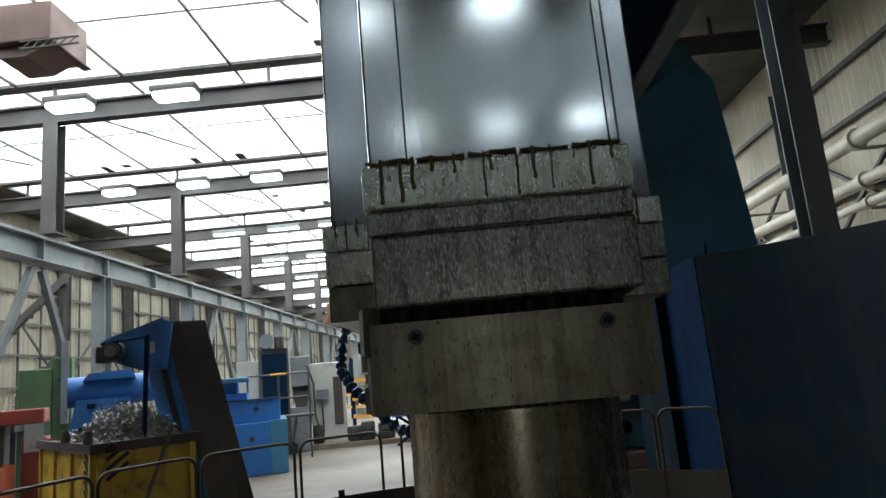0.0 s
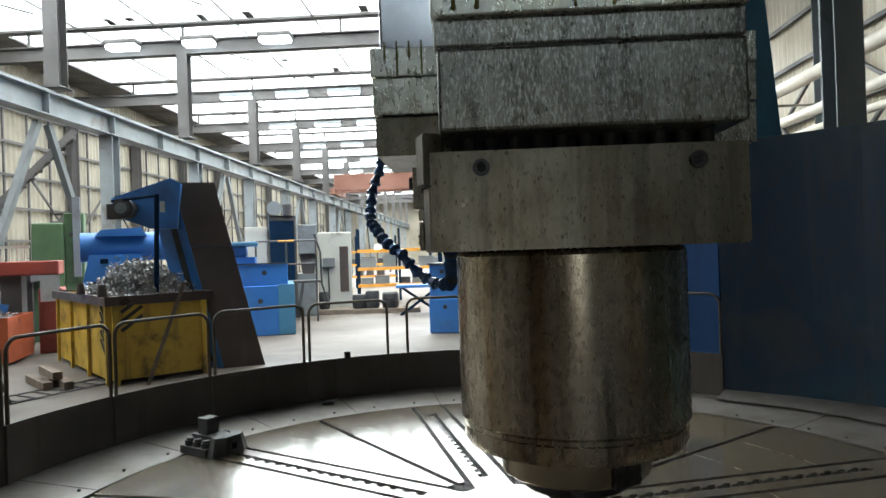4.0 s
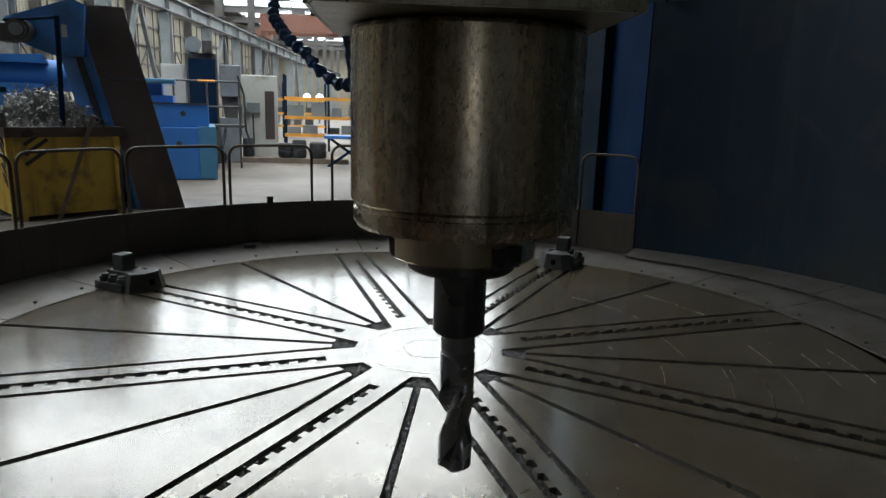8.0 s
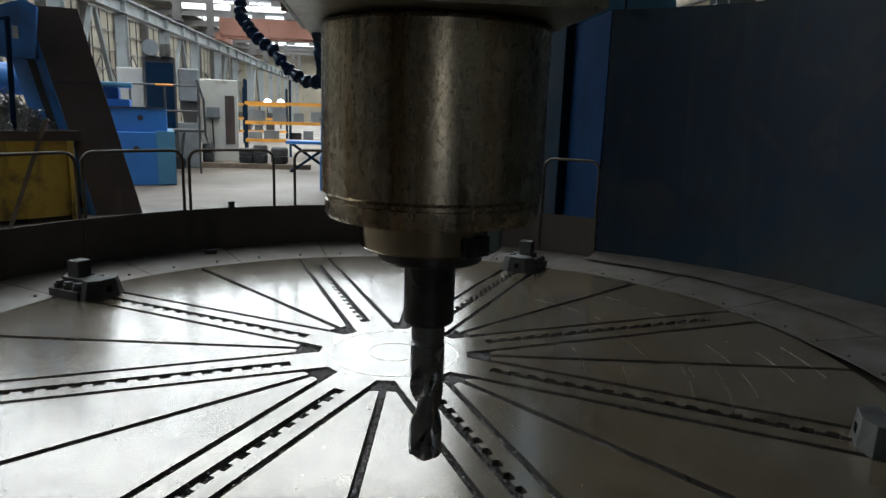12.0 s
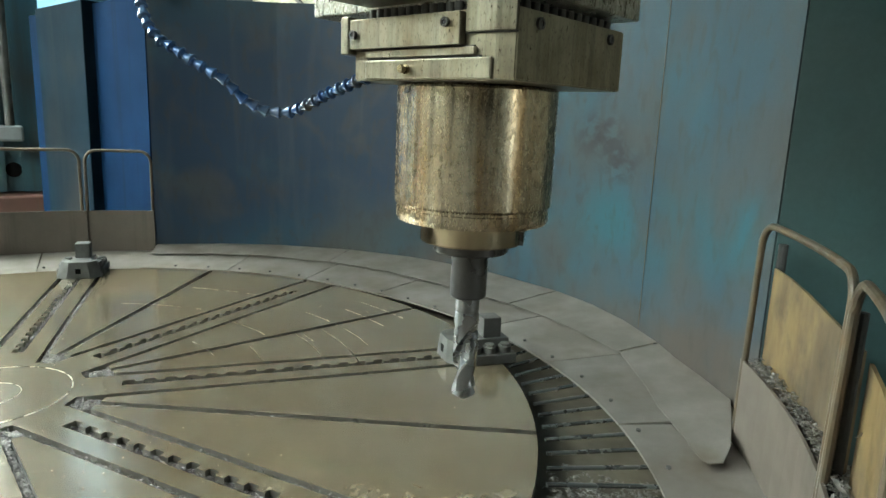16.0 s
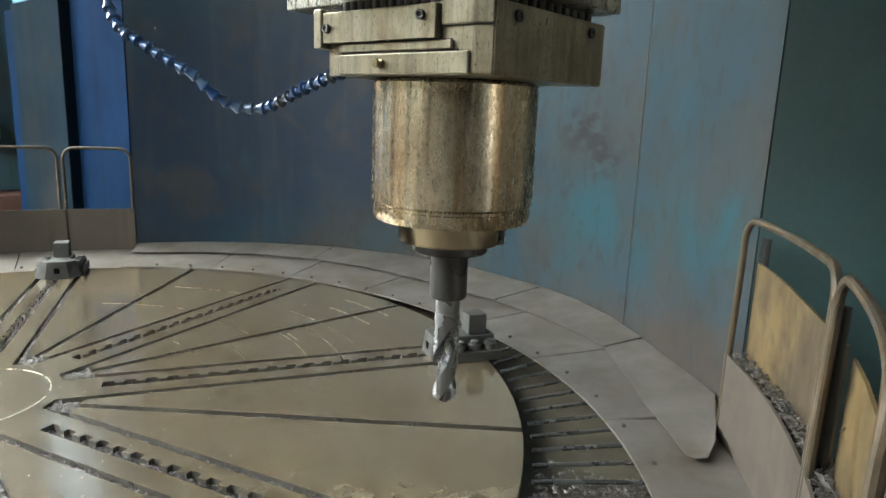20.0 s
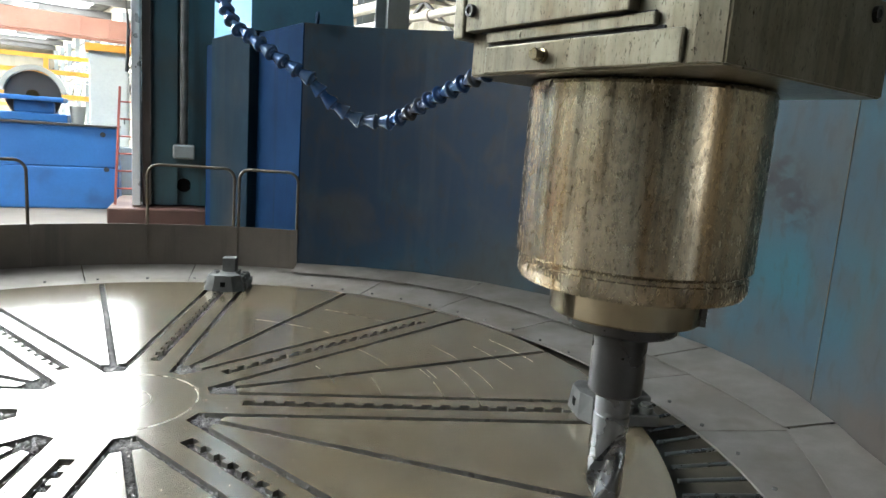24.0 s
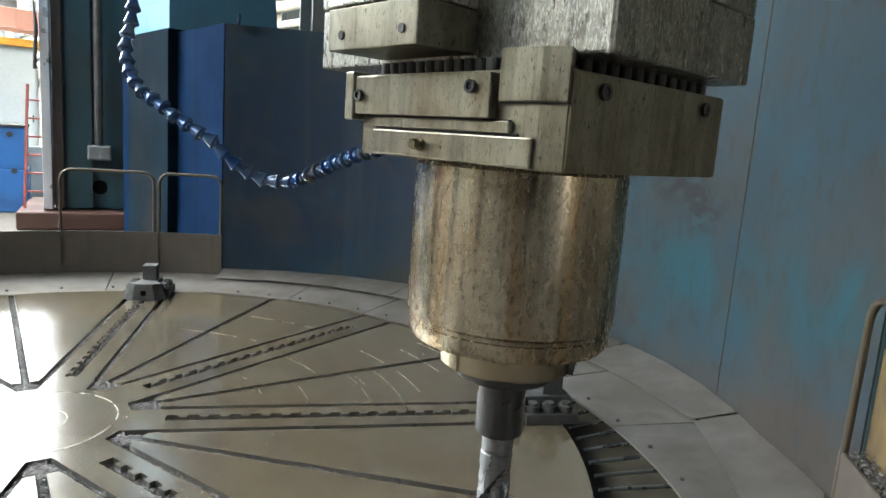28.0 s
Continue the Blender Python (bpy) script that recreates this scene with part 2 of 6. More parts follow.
def screen_paint(name):
    """Blue sheet paint fouled by coolant: grey-brown film, turquoise where it was wiped, dark soot smudges, faint runs;
    shade painted into the left panels.
    """
    mat = bpy.data.materials.new(name)
    mat.use_nodes = True
    n, l = mat.node_tree.nodes, mat.node_tree.links
    bsdf = n["Principled BSDF"]
    bsdf.inputs["Roughness"].default_value, bsdf.inputs["Specular IOR Level"].default_value = 0.55, 0.3
    geo = n.new("ShaderNodeNewGeometry")

    def tex(scale, off, stretch=(1, 1, 1), detail=4.0):
        m, t = n.new("ShaderNodeMapping"), n.new("ShaderNodeTexNoise")
        m.inputs["Scale"].default_value, m.inputs["Location"].default_value = stretch, (off, off * 0.7 + 1.3, off * 0.4 + 2.1)
        l.new(geo.outputs["Position"], m.inputs["Vector"])
        l.new(m.outputs[0], t.inputs["Vector"])
        t.inputs["Scale"].default_value, t.inputs["Detail"].default_value, t.inputs["Distortion"].default_value = scale, detail, 0.4
        return t.outputs["Fac"]

    def band(src, lo, hi, top=1.0):
        r = n.new("ShaderNodeMapRange")
        r.interpolation_type = "SMOOTHSTEP"
        r.inputs["From Min"].default_value, r.inputs["From Max"].default_value, r.inputs["To Max"].default_value = lo, hi, top
        l.new(src, r.inputs["Value"])
        return r.outputs[0]

    def times(a, b):
        m = n.new("ShaderNodeMath")
        m.operation = "MULTIPLY"
        l.new(a, m.inputs[0])
        l.new(b, m.inputs[1])
        return m.outputs[0]

    def over(col, fac, c):
        m = n.new("ShaderNodeMix")
        m.data_type = "RGBA"
        l.new(fac, m.inputs["Factor"])
        if isinstance(col, tuple):
            m.inputs[6].default_value = (*col, 1)
        else:
            l.new(col, m.inputs[6])
        m.inputs[7].default_value = (*c, 1)
        return m.outputs[2]

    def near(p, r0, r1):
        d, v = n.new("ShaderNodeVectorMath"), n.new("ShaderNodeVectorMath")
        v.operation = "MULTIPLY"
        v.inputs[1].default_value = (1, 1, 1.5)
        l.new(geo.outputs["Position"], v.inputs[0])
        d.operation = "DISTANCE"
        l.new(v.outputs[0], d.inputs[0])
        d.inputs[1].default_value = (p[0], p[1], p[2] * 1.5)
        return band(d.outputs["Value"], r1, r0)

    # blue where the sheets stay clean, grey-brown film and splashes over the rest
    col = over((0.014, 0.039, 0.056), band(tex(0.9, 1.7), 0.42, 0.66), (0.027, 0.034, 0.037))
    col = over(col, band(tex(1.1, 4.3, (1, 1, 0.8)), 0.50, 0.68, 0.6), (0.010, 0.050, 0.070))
    # left panels: cleaner navy, darkened further so the colour carries their shade
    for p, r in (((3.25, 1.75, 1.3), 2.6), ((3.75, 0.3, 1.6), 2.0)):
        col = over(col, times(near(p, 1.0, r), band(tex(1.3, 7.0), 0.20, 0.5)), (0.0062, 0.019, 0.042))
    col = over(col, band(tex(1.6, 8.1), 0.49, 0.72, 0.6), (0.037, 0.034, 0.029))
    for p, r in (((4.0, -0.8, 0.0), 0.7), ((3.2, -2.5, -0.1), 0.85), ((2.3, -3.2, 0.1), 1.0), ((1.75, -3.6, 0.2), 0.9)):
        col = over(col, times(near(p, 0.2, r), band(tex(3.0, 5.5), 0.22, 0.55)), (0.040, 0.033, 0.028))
    col = over(col, band(tex(5.0, 2.2, (1, 1, 0.12)), 0.50, 0.75, 0.4), (0.038, 0.045, 0.047))
    for p, r in (((3.80, -1.50, 0.78), 0.50), ((3.50, -2.10, 0.85), 0.66), ((3.18, -2.58, 0.80), 0.55), ((2.78, -2.96, 0.86), 0.60), ((2.30, -3.26, 0.90), 0.55), ((1.90, -3.52, 1.0), 0.50)):
        col = over(col, times(near(p, 0.12, r), band(tex(3.2, 6.0, (1, 1, 0.5)), 0.36, 0.70)), (0.009, 0.052, 0.068))
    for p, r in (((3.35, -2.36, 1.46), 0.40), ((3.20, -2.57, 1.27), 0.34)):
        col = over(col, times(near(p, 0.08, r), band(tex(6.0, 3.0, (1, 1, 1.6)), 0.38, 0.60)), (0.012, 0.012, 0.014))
    col = over(col, band(tex(11.0, 9.3, (1, 1, 0.5), 6.0), 0.50, 0.70, 0.5), (0.021, 0.020, 0.018))
    col = over(col, band(tex(90.0, 5.0), 0.52, 0.75, 0.35), (0.014, 0.020, 0.023))
    l.new(col, bsdf.inputs["Base Color"])
    return mat


def glow(name, colour, strength):
    mat = bpy.data.materials.new(name)
    mat.use_nodes = True
    bsdf = mat.node_tree.nodes["Principled BSDF"]
    bsdf.inputs["Base Color"].default_value = (0.8, 0.8, 0.8, 1)
    bsdf.inputs["Emission Color"].default_value = (*colour, 1)
    bsdf.inputs["Emission Strength"].default_value = strength
    return mat


def skylight_glass():
    """Wired roof glass, dusty: most light goes straight on, some is scattered."""
    mat = bpy.data.materials.new("dusty_roof_glass")
    mat.use_nodes = True
    n, l = mat.node_tree.nodes, mat.node_tree.links
    n.remove(n["Principled BSDF"])
    tr, tl, mx = n.new("ShaderNodeBsdfTransparent"), n.new("ShaderNodeBsdfTranslucent"), n.new("ShaderNodeMixShader")
    ns, rp = n.new("ShaderNodeTexNoise"), n.new("ShaderNodeMapRange")
    ns.inputs["Scale"].default_value, ns.inputs["Detail"].default_value = 0.8, 6
    rp.inputs["To Min"].default_value, rp.inputs["To Max"].default_value = 0.15, 0.5
    l.new(ns.outputs["Fac"], rp.inputs["Value"])
    l.new(rp.outputs[0], mx.inputs[0])
    tl.inputs[0].default_value = (0.85, 0.87, 0.85, 1)
    l.new(tr.outputs[0], mx.inputs[1])
    l.new(tl.outputs[0], mx.inputs[2])
    l.new(mx.outputs[0], n["Material Output"].inputs[0])
    return mat


M_TABLE = table_iron("machined_cast_iron")
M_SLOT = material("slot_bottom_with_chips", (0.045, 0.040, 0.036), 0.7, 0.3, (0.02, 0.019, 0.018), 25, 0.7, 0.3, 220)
M_CHIP = material("steel_chips", (0.27, 0.255, 0.25), 0.42, 0.8, (0.08, 0.074, 0.072), 40, 0.9, 0.0, 120)
M_DULLCHIP = material("dull_oily_chips", (0.24, 0.23, 0.22), 0.45, 0.7, (0.08, 0.075, 0.07), 30, 0.7, 0.0, 120)
M_SWARF = material("dull_swarf", (0.46, 0.45, 0.44), 0.35, 0.8, (0.13, 0.125, 0.12), 30, 0.7, 0.0, 120)
M_JAW = material("dark_steel_jaw", (0.085, 0.085, 0.082), 0.62, 0.3, (0.045, 0.045, 0.042), 6, 0.5, 0.1, 60)
M_RINGWALL = material("greyed_guard_sheet", (0.122, 0.100, 0.082), 0.5, 0.3, (0.072, 0.062, 0.053), 1.4, 0.6, 0.03, 50, streak=((0.055, 0.048, 0.040), 5))
M_SKIRT = material("skirt_sheet", (0.205, 0.188, 0.172), 0.42, 0.5, (0.150, 0.134, 0.118), 2.6, 0.9, 0.0, 70, stain=(0.112, 0.090, 0.066), stain_scale=3.0, stain_amount=0.6, stain_soft=0.6, object_random=0.06, rough_var=0.07)
M_RAIL = material("worn_rail_tube", (0.050, 0.044, 0.036), 0.5, 0.3, (0.10, 0.066, 0.032), 9, 0.5, 0.1, 80)
M_CURTAIN = screen_paint("stained_shaded_blue_sheet")
M_BLUE = material("machine_blue_paint", (0.040, 0.190, 0.52), 0.45, 0.0, (0.030, 0.140, 0.40), 1.2, 0.5, 0.03, 30, stain=(0.03, 0.06, 0.12), stain_amount=0.3, stain_soft=0.5, object_random=0.08)
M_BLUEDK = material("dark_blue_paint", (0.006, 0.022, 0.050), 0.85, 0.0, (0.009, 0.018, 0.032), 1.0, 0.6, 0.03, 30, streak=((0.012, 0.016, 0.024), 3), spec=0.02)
M_BLUELT = material("column_blue_paint", (0.085, 0.265, 0.41), 0.45, 0.0, (0.06, 0.20, 0.33), 0.7, 0.6, 0.03, 20, stain=(0.07, 0.11, 0.14), stain_amount=0.35, stain_soft=0.6)
M_YELLOW = material("chip_bin_yellow", (0.60, 0.40, 0.05), 0.5, 0.0, (0.44, 0.28, 0.035), 1.5, 0.6, 0.05, 30, stain=(0.09, 0.06, 0.025), stain_scale=3.0, stain_amount=0.7, streak=((0.16, 0.11, 0.04), 6))
M_ORANGE = material("bin_orange_paint", (0.55, 0.12, 0.03), 0.5, 0.0, (0.36, 0.08, 0.03), 1.5, 0.5, 0.1, 30, stain=(0.08, 0.03, 0.02), stain_amount=0.4)
M_RED = material("red_paint", (0.34, 0.065, 0.04), 0.5, 0.0, (0.2, 0.04, 0.03), 2, 0.5, 0.05, 30)
M_GREEN = material("machine_green_paint", (0.09, 0.16, 0.075), 0.5, 0.0, (0.06, 0.11, 0.05), 1.5, 0.5, 0.05, 30)
M_GREY = material("grey_steel_paint", (0.21, 0.235, 0.245), 0.5, 0.0, (0.14, 0.155, 0.16), 0.8, 0.5, 0.05, 20, stain=(0.09, 0.07, 0.055), stain_amount=0.4)
M_DARKSTEEL = material("dark_structural_steel", (0.075, 0.070, 0.066), 0.55, 0.1, (0.045, 0.042, 0.040), 0.8, 0.5, 0.05, 20)
M_RUST = material("brown_sheet", (0.11, 0.085, 0.075), 0.42, 0.4, (0.07, 0.055, 0.05), 1.0, 0.5, 0.05, 30, streak=((0.16, 0.13, 0.11), 2))
M_CRANE = material("crane_red_oxide", (0.20, 0.085, 0.055), 0.6, 0.0, (0.15, 0.06, 0.04), 0.5, 0.4, 0.02, 10)
M_WHITE = material("machine_white_paint", (0.52, 0.52, 0.47), 0.5, 0.0, (0.40, 0.40, 0.36), 0.8, 0.4, 0.03, 20, stain=(0.20, 0.18, 0.15), stain_amount=0.35)
M_FLOOR = material("worn_concrete", (0.150, 0.125, 0.100), 0.6, 0.0, (0.100, 0.083, 0.066), 0.35, 0.6, 0.1, 25, stain=(0.07, 0.056, 0.045), stain_scale=0.6, stain_amount=0.45, spec=0.4)
M_SIDING = material("weathered_siding", (0.50, 0.455, 0.35), 0.65, 0.0, (0.38, 0.34, 0.255), 0.5, 0.6, 0.05, 20, streak=((0.27, 0.23, 0.17), 2.5))
# the siding in darker tones, for the aisle and far walls
M_SIDINGDK = material("darker_siding", (0.27, 0.245, 0.185), 0.7, 0.0, (0.17, 0.15, 0.115), 0.5, 0.6, 0.05, 20, streak=((0.16, 0.14, 0.10), 2.5))
M_TROLLEY = material("dark_red_brown_paint", (0.115, 0.050, 0.036), 0.55, 0.0, (0.07, 0.035, 0.028), 1.0, 0.6, 0.02, 20)
M_PIPE = material("painted_pipe", (0.60, 0.56, 0.47), 0.45, 0.1, (0.46, 0.42, 0.35), 1.5, 0.5, 0.03, 20)
M_WOOD = material("oily_plywood", (0.135, 0.092, 0.040), 0.55, 0.0, (0.062, 0.043, 0.023), 5.0, 1.3, 0.05, 60, stain=(0.026, 0.019, 0.012), stain_scale=7.0, stain_amount=1.0, stretch=(1, 1, 0.4))
M_WOODOLD = material("grey_old_timber", (0.22, 0.17, 0.12), 0.75, 0.0, (0.13, 0.10, 0.08), 4, 0.5, 0.2, 60)
M_RAM = material("ground_steel_ram", (0.74, 0.77, 0.78), 0.125, 1.0, (0.50, 0.50, 0.49), 7, 0.7, 0.0, 90, stretch=(1, 1, 0.06), rough_var=0.03, streak=((0.46, 0.44, 0.40), 9))
M_RAMOIL = oily_steel("oily_grimy_steel", (0.34, 0.335, 0.30), (0.140, 0.126, 0.094), (0.016, 0.015, 0.013), 1.1, 0.28, 0.85, (0.66, 0.66, 0.62), 0.5, 360.0, 0.5, 110.0, 0.05)
M_RAMPLATE = oily_steel("scraper_plate_steel", (0.80, 0.80, 0.73), (0.50, 0.48, 0.31), (0.14, 0.13, 0.09), 0.3, 0.27, 0.75, None, 0.35)
M_HEAD = oily_steel("oily_milling_head_steel", (0.275, 0.262, 0.205), (0.125, 0.092, 0.048), (0.030, 0.025, 0.017), 1.1, 0.30, 0.78, None, 0.42, 440.0, 0.7, 150.0, 0.02)
M_SPINDLE = oily_steel("oil_stained_spindle_steel", (0.58, 0.54, 0.43), (0.27, 0.160, 0.055), (0.030, 0.022, 0.012), 1.7, 0.25, 0.90, None, 0.75, 560.0, 0.35, 230.0, 0.0)
M_NUT = material("turned_steel_nut", (0.46, 0.40, 0.29), 0.15, 1.0, (0.36, 0.30, 0.20), 9, 0.5, 0.0, 120, rough_var=0.04)
M_BLACKSTEEL = material("blackened_tool_steel", (0.10, 0.10, 0.105), 0.30, 0.9, (0.06, 0.06, 0.06), 14, 0.5, 0.03, 120)
M_DRILL = material("drill_steel", (0.26, 0.275, 0.30), 0.28, 0.95, (0.17, 0.178, 0.19), 25, 0.4, 0.0, 160)
M_HOSE = material("blue_segment_plastic", (0.022, 0.080, 0.25), 0.16, 0.3, (0.060, 0.115, 0.20), 22, 1.0, 0.0, 120, stain=(0.10, 0.105, 0.10), stain_scale=14.0, stain_amount=0.8)
M_RUBBER = material("black_rubber", (0.025, 0.025, 0.027), 0.7, 0.0, (0.04, 0.04, 0.04), 6, 0.5, 0.1, 60)
M_OIL = material("yellow_green_oil", (0.20, 0.165, 0.045), 0.08, 0.0, (0.10, 0.085, 0.024), 60, 0.6, 0.0, 60)
M_CHROME = material("chrome_guideway", (0.66, 0.67, 0.70), 0.16, 1.0, (0.52, 0.53, 0.56), 2, 0.3, 0.0, 40, rough_var=0.04)
M_ORBEAM = material("orange_rack_paint", (0.75, 0.33, 0.04), 0.5)


def roof_sheet():
    """Old grimy translucent roof sheeting that lets a little daylight through."""
    mat = bpy.data.materials.new("grimy_roof_sheet")
    mat.use_nodes = True
    n, l = mat.node_tree.nodes, mat.node_tree.links
    n.remove(n["Principled BSDF"])
    tl, df, add = n.new("ShaderNodeBsdfTranslucent"), n.new("ShaderNodeBsdfDiffuse"), n.new("ShaderNodeAddShader")
    ns, cr = n.new("ShaderNodeTexNoise"), n.new("ShaderNodeMix")
    ns.inputs["Scale"].default_value, ns.inputs["Detail"].default_value = 0.5, 4
    cr.data_type = "RGBA"
    cr.inputs[6].default_value, cr.inputs[7].default_value = (0.25, 0.28, 0.29, 1), (0.40, 0.44, 0.46, 1)
    l.new(ns.outputs["Fac"], cr.inputs["Factor"])
    l.new(cr.outputs[2], tl.inputs[0])
    df.inputs[0].default_value = (0.3, 0.29, 0.26, 1)
    l.new(tl.outputs[0], add.inputs[0])
    l.new(df.outputs[0], add.inputs[1])
    l.new(add.outputs[0], n["Material Output"].inputs[0])
    return mat


M_SLOTSIDE = material("oily_slot_wall", (0.20, 0.19, 0.17), 0.38, 0.6, (0.11, 0.10, 0.088), 8, 0.6, 0.0, 80)
M_SCRIBE = material("bright_scribed_line", (0.70, 0.68, 0.62), 0.30, 1.0, (0.60, 0.57, 0.50), 10, 0.5, 0.0, 80)
M_TRAY = material("brown_chip_tray", (0.088, 0.076, 0.055), 0.6, 0.2, (0.05, 0.043, 0.031), 3, 0.8, 0.1, 60)
# deep blue paint, lowered further to put the sheet's shade into the colour
M_DEEPBLUE = material("shaded_deep_blue_sheet", (0.0035, 0.018, 0.054), 0.9, 0.0, (0.0035, 0.012, 0.030), 1.1, 0.6, 0.02, 30, streak=((0.005, 0.010, 0.020), 3), spec=0.02)
M_TEALDK = material("dark_teal_sheet", (0.046, 0.092, 0.096), 0.6, 0.0, (0.060, 0.074, 0.072), 0.9, 0.7, 0.02, 30, stain=(0.03, 0.033, 0.033), stain_amount=0.5, stain_soft=0.6, spec=0.25)
M_GRATE = material("worn_grate_bar", (0.20, 0.215, 0.225), 0.28, 0.8, (0.10, 0.105, 0.11), 9, 0.5, 0.0, 90)
M_COLUMN = material("teal_column_paint", (0.020, 0.070, 0.090), 0.5, 0.0, (0.016, 0.050, 0.066), 0.9, 0.6, 0.03, 30, stain=(0.03, 0.032, 0.03), stain_amount=0.5, stain_soft=0.5, streak=((0.022, 0.030, 0.034), 4))
# oily teal darkened to stand in for shade on the lower upright
M_UPSHADE = material("oily_teal_upright_shade", (0.003, 0.012, 0.021), 0.9, 0.0, (0.004, 0.009, 0.014), 0.9, 0.7, 0.02, 30, stain=(0.016, 0.018, 0.02), stain_amount=0.5, stain_soft=0.6, streak=((0.010, 0.014, 0.017), 4), spec=0.03)
M_HOLE = material("black_hole", (0.004, 0.004, 0.004), 0.9, 0.0, (0.003, 0.003, 0.003), 3, 0.3, 0.0, 30, spec=0.02)
M_BRACE = material("grey_brace_paint", (0.115, 0.13, 0.135), 0.55, 0.0, (0.075, 0.08, 0.08), 0.9, 0.5, 0.03, 20)
# pale and half matt: the chrome's skylight reflection is put into the colour
M_GUIDE = material("bright_guideway_steel", (0.70, 0.72, 0.74), 0.34, 0.55, (0.60, 0.62, 0.65), 3, 0.4, 0.0, 60)
M_GLASS = skylight_glass()
M_ROOFSHEET = roof_sheet()
M_LAMP = glow("lamp_glow", (0.80, 0.92, 1.0), 16.0)
M_TUBE = glow("tube_glow", (0.86, 0.95, 1.0), 20.0)


# ---- mesh helpers ----
def B():
    return bmesh.new()


def box(bm, x0, y0, z0, x1, y1, z1, bev=0.0, m=None):
    r = bmesh.ops.create_cube(bm, size=1.0)
    mat = Matrix.Translation(((x0 + x1) / 2, (y0 + y1) / 2, (z0 + z1) / 2)) @ Matrix.Diagonal((abs(x1 - x0), abs(y1 - y0), abs(z1 - z0), 1))
    bmesh.ops.transform(bm, matrix=mat, verts=r["verts"])
    vs = r["verts"]
    if bev:
        es = list({e for v in vs for e in v.link_edges})
        o = bmesh.ops.bevel(bm, geom=es, offset=bev, segments=2, affect="EDGES", profile=0.5)
        vs = list({v for f in o["faces"] for v in f.verts} | {v for v in vs if v.is_valid})
    if m is not None:
        bmesh.ops.transform(bm, matrix=m, verts=vs)
    return bm


def rod(bm, p0, p1, r0, r1=None, n=12):
    p0, p1 = Vector(p0), Vector(p1)
    d = p1 - p0
    q = d.to_track_quat("Z", "Y").to_matrix().to_4x4()
    bmesh.ops.create_cone(bm, cap_ends=True, segments=n, radius1=r0, radius2=r0 if r1 is None else r1, depth=d.length, matrix=Matrix.Translation((p0 + p1) / 2) @ q)
    return bm


def bar(bm, p0, p1, w, h, up=(0, 0, 1)):
    """A rectangular bar between two points."""
    p0, p1 = Vector(p0), Vector(p1)
    d = (p1 - p0)
    y = d.normalized()
    x = y.cross(Vector(up))
    x = x.normalized() if x.length > 1e-4 else Vector((1, 0, 0))
    z = x.cross(y)
    m = Matrix(((x.x * w, y.x * d.length, z.x * h, 0), (x.y * w, y.y * d.length, z.y * h, 0), (x.z * w, y.z * d.length, z.z * h, 0), (0, 0, 0, 1)))
    bmesh.ops.create_cube(bm, size=1.0, matrix=Matrix.Translation((p0 + p1) / 2) @ m)
    return bm


def lathe(bm, prof, n=48, c=(0, 0), loop=False):
    rings = [[bm.verts.new((c[0] + r * math.cos(2 * math.pi * i / n), c[1] + r * math.sin(2 * math.pi * i / n), z)) for i in range(n)] for r, z in prof]
    for a, b in zip(rings, rings[1:] + (rings[:1] if loop else [])):
        for i in range(n):
            bm.faces.new((a[i], a[(i + 1) % n], b[(i + 1) % n], b[i]))
    if loop:
        return bm
    for ring, flip in ((rings[0], True), (rings[-1], False)):
        bm.faces.new(ring[::-1] if flip else ring)
    return bm


def prism(bm, pts, z0, z1, m=None):
    """A flat outline (x, y) raised from z0 to z1."""
    lo = [bm.verts.new((x, y, z0)) for x, y in pts]
    hi = [bm.verts.new((x, y, z1)) for x, y in pts]
    k = len(pts)
    bm.faces.new(lo[::-1])
    bm.faces.new(hi)
    for i in range(k):
        bm.faces.new((lo[i], lo[(i + 1) % k], hi[(i + 1) % k], hi[i]))
    if m is not None:
        bmesh.ops.transform(bm, matrix=m, verts=lo + hi)
    return bm


def tube(bm, pts, r, n=8, closed=False):
    pts = [Vector(p) for p in pts]
    rings = []
    for i, p in enumerate(pts):
        d = (pts[min(i + 1, len(pts) - 1)] - pts[max(i - 1, 0)]).normalized()
        x = d.cross(Vector((0, 0, 1)))
        x = x.normalized() if x.length > 0.05 else d.cross(Vector((0, 1, 0.3))).normalized()
        y = d.cross(x)
        rings.append([bm.verts.new(p + r * (math.cos(2 * math.pi * j / n) * x + math.sin(2 * math.pi * j / n) * y)) for j in range(n)])
    for a, b in zip(rings, rings[1:]):
        best = min(range(n), key=lambda k: (a[0].co - b[k].co).length)
        for j in range(n):
            bm.faces.new((a[j], a[(j + 1) % n], b[(j + 1 + best) % n], b[(j + best) % n]))
    bm.faces.new(rings[0][::-1])
    bm.faces.new(rings[-1])
    return bm


def finish(ob, bm, mat, smooth=35.0):
    bmesh.ops.recalc_face_normals(bm, faces=bm.faces)
    if smooth:
        # flat faces stay flat: a rounded edge beside a large face is parted from it
        for f in bm.faces:
            f.smooth = True
        for e in bm.edges:
            if len(e.link_faces) == 2:
                a, (p, q) = e.calc_face_angle(0.0), (f.calc_area() + 1e-12 for f in e.link_faces)
                e.smooth = not (a > radians(smooth) or (a > 0.2 and max(p, q) > 6 * min(p, q)))
    bm.to_mesh(ob.data)
    bm.free()
    ob.data.materials.append(mat)
    return ob


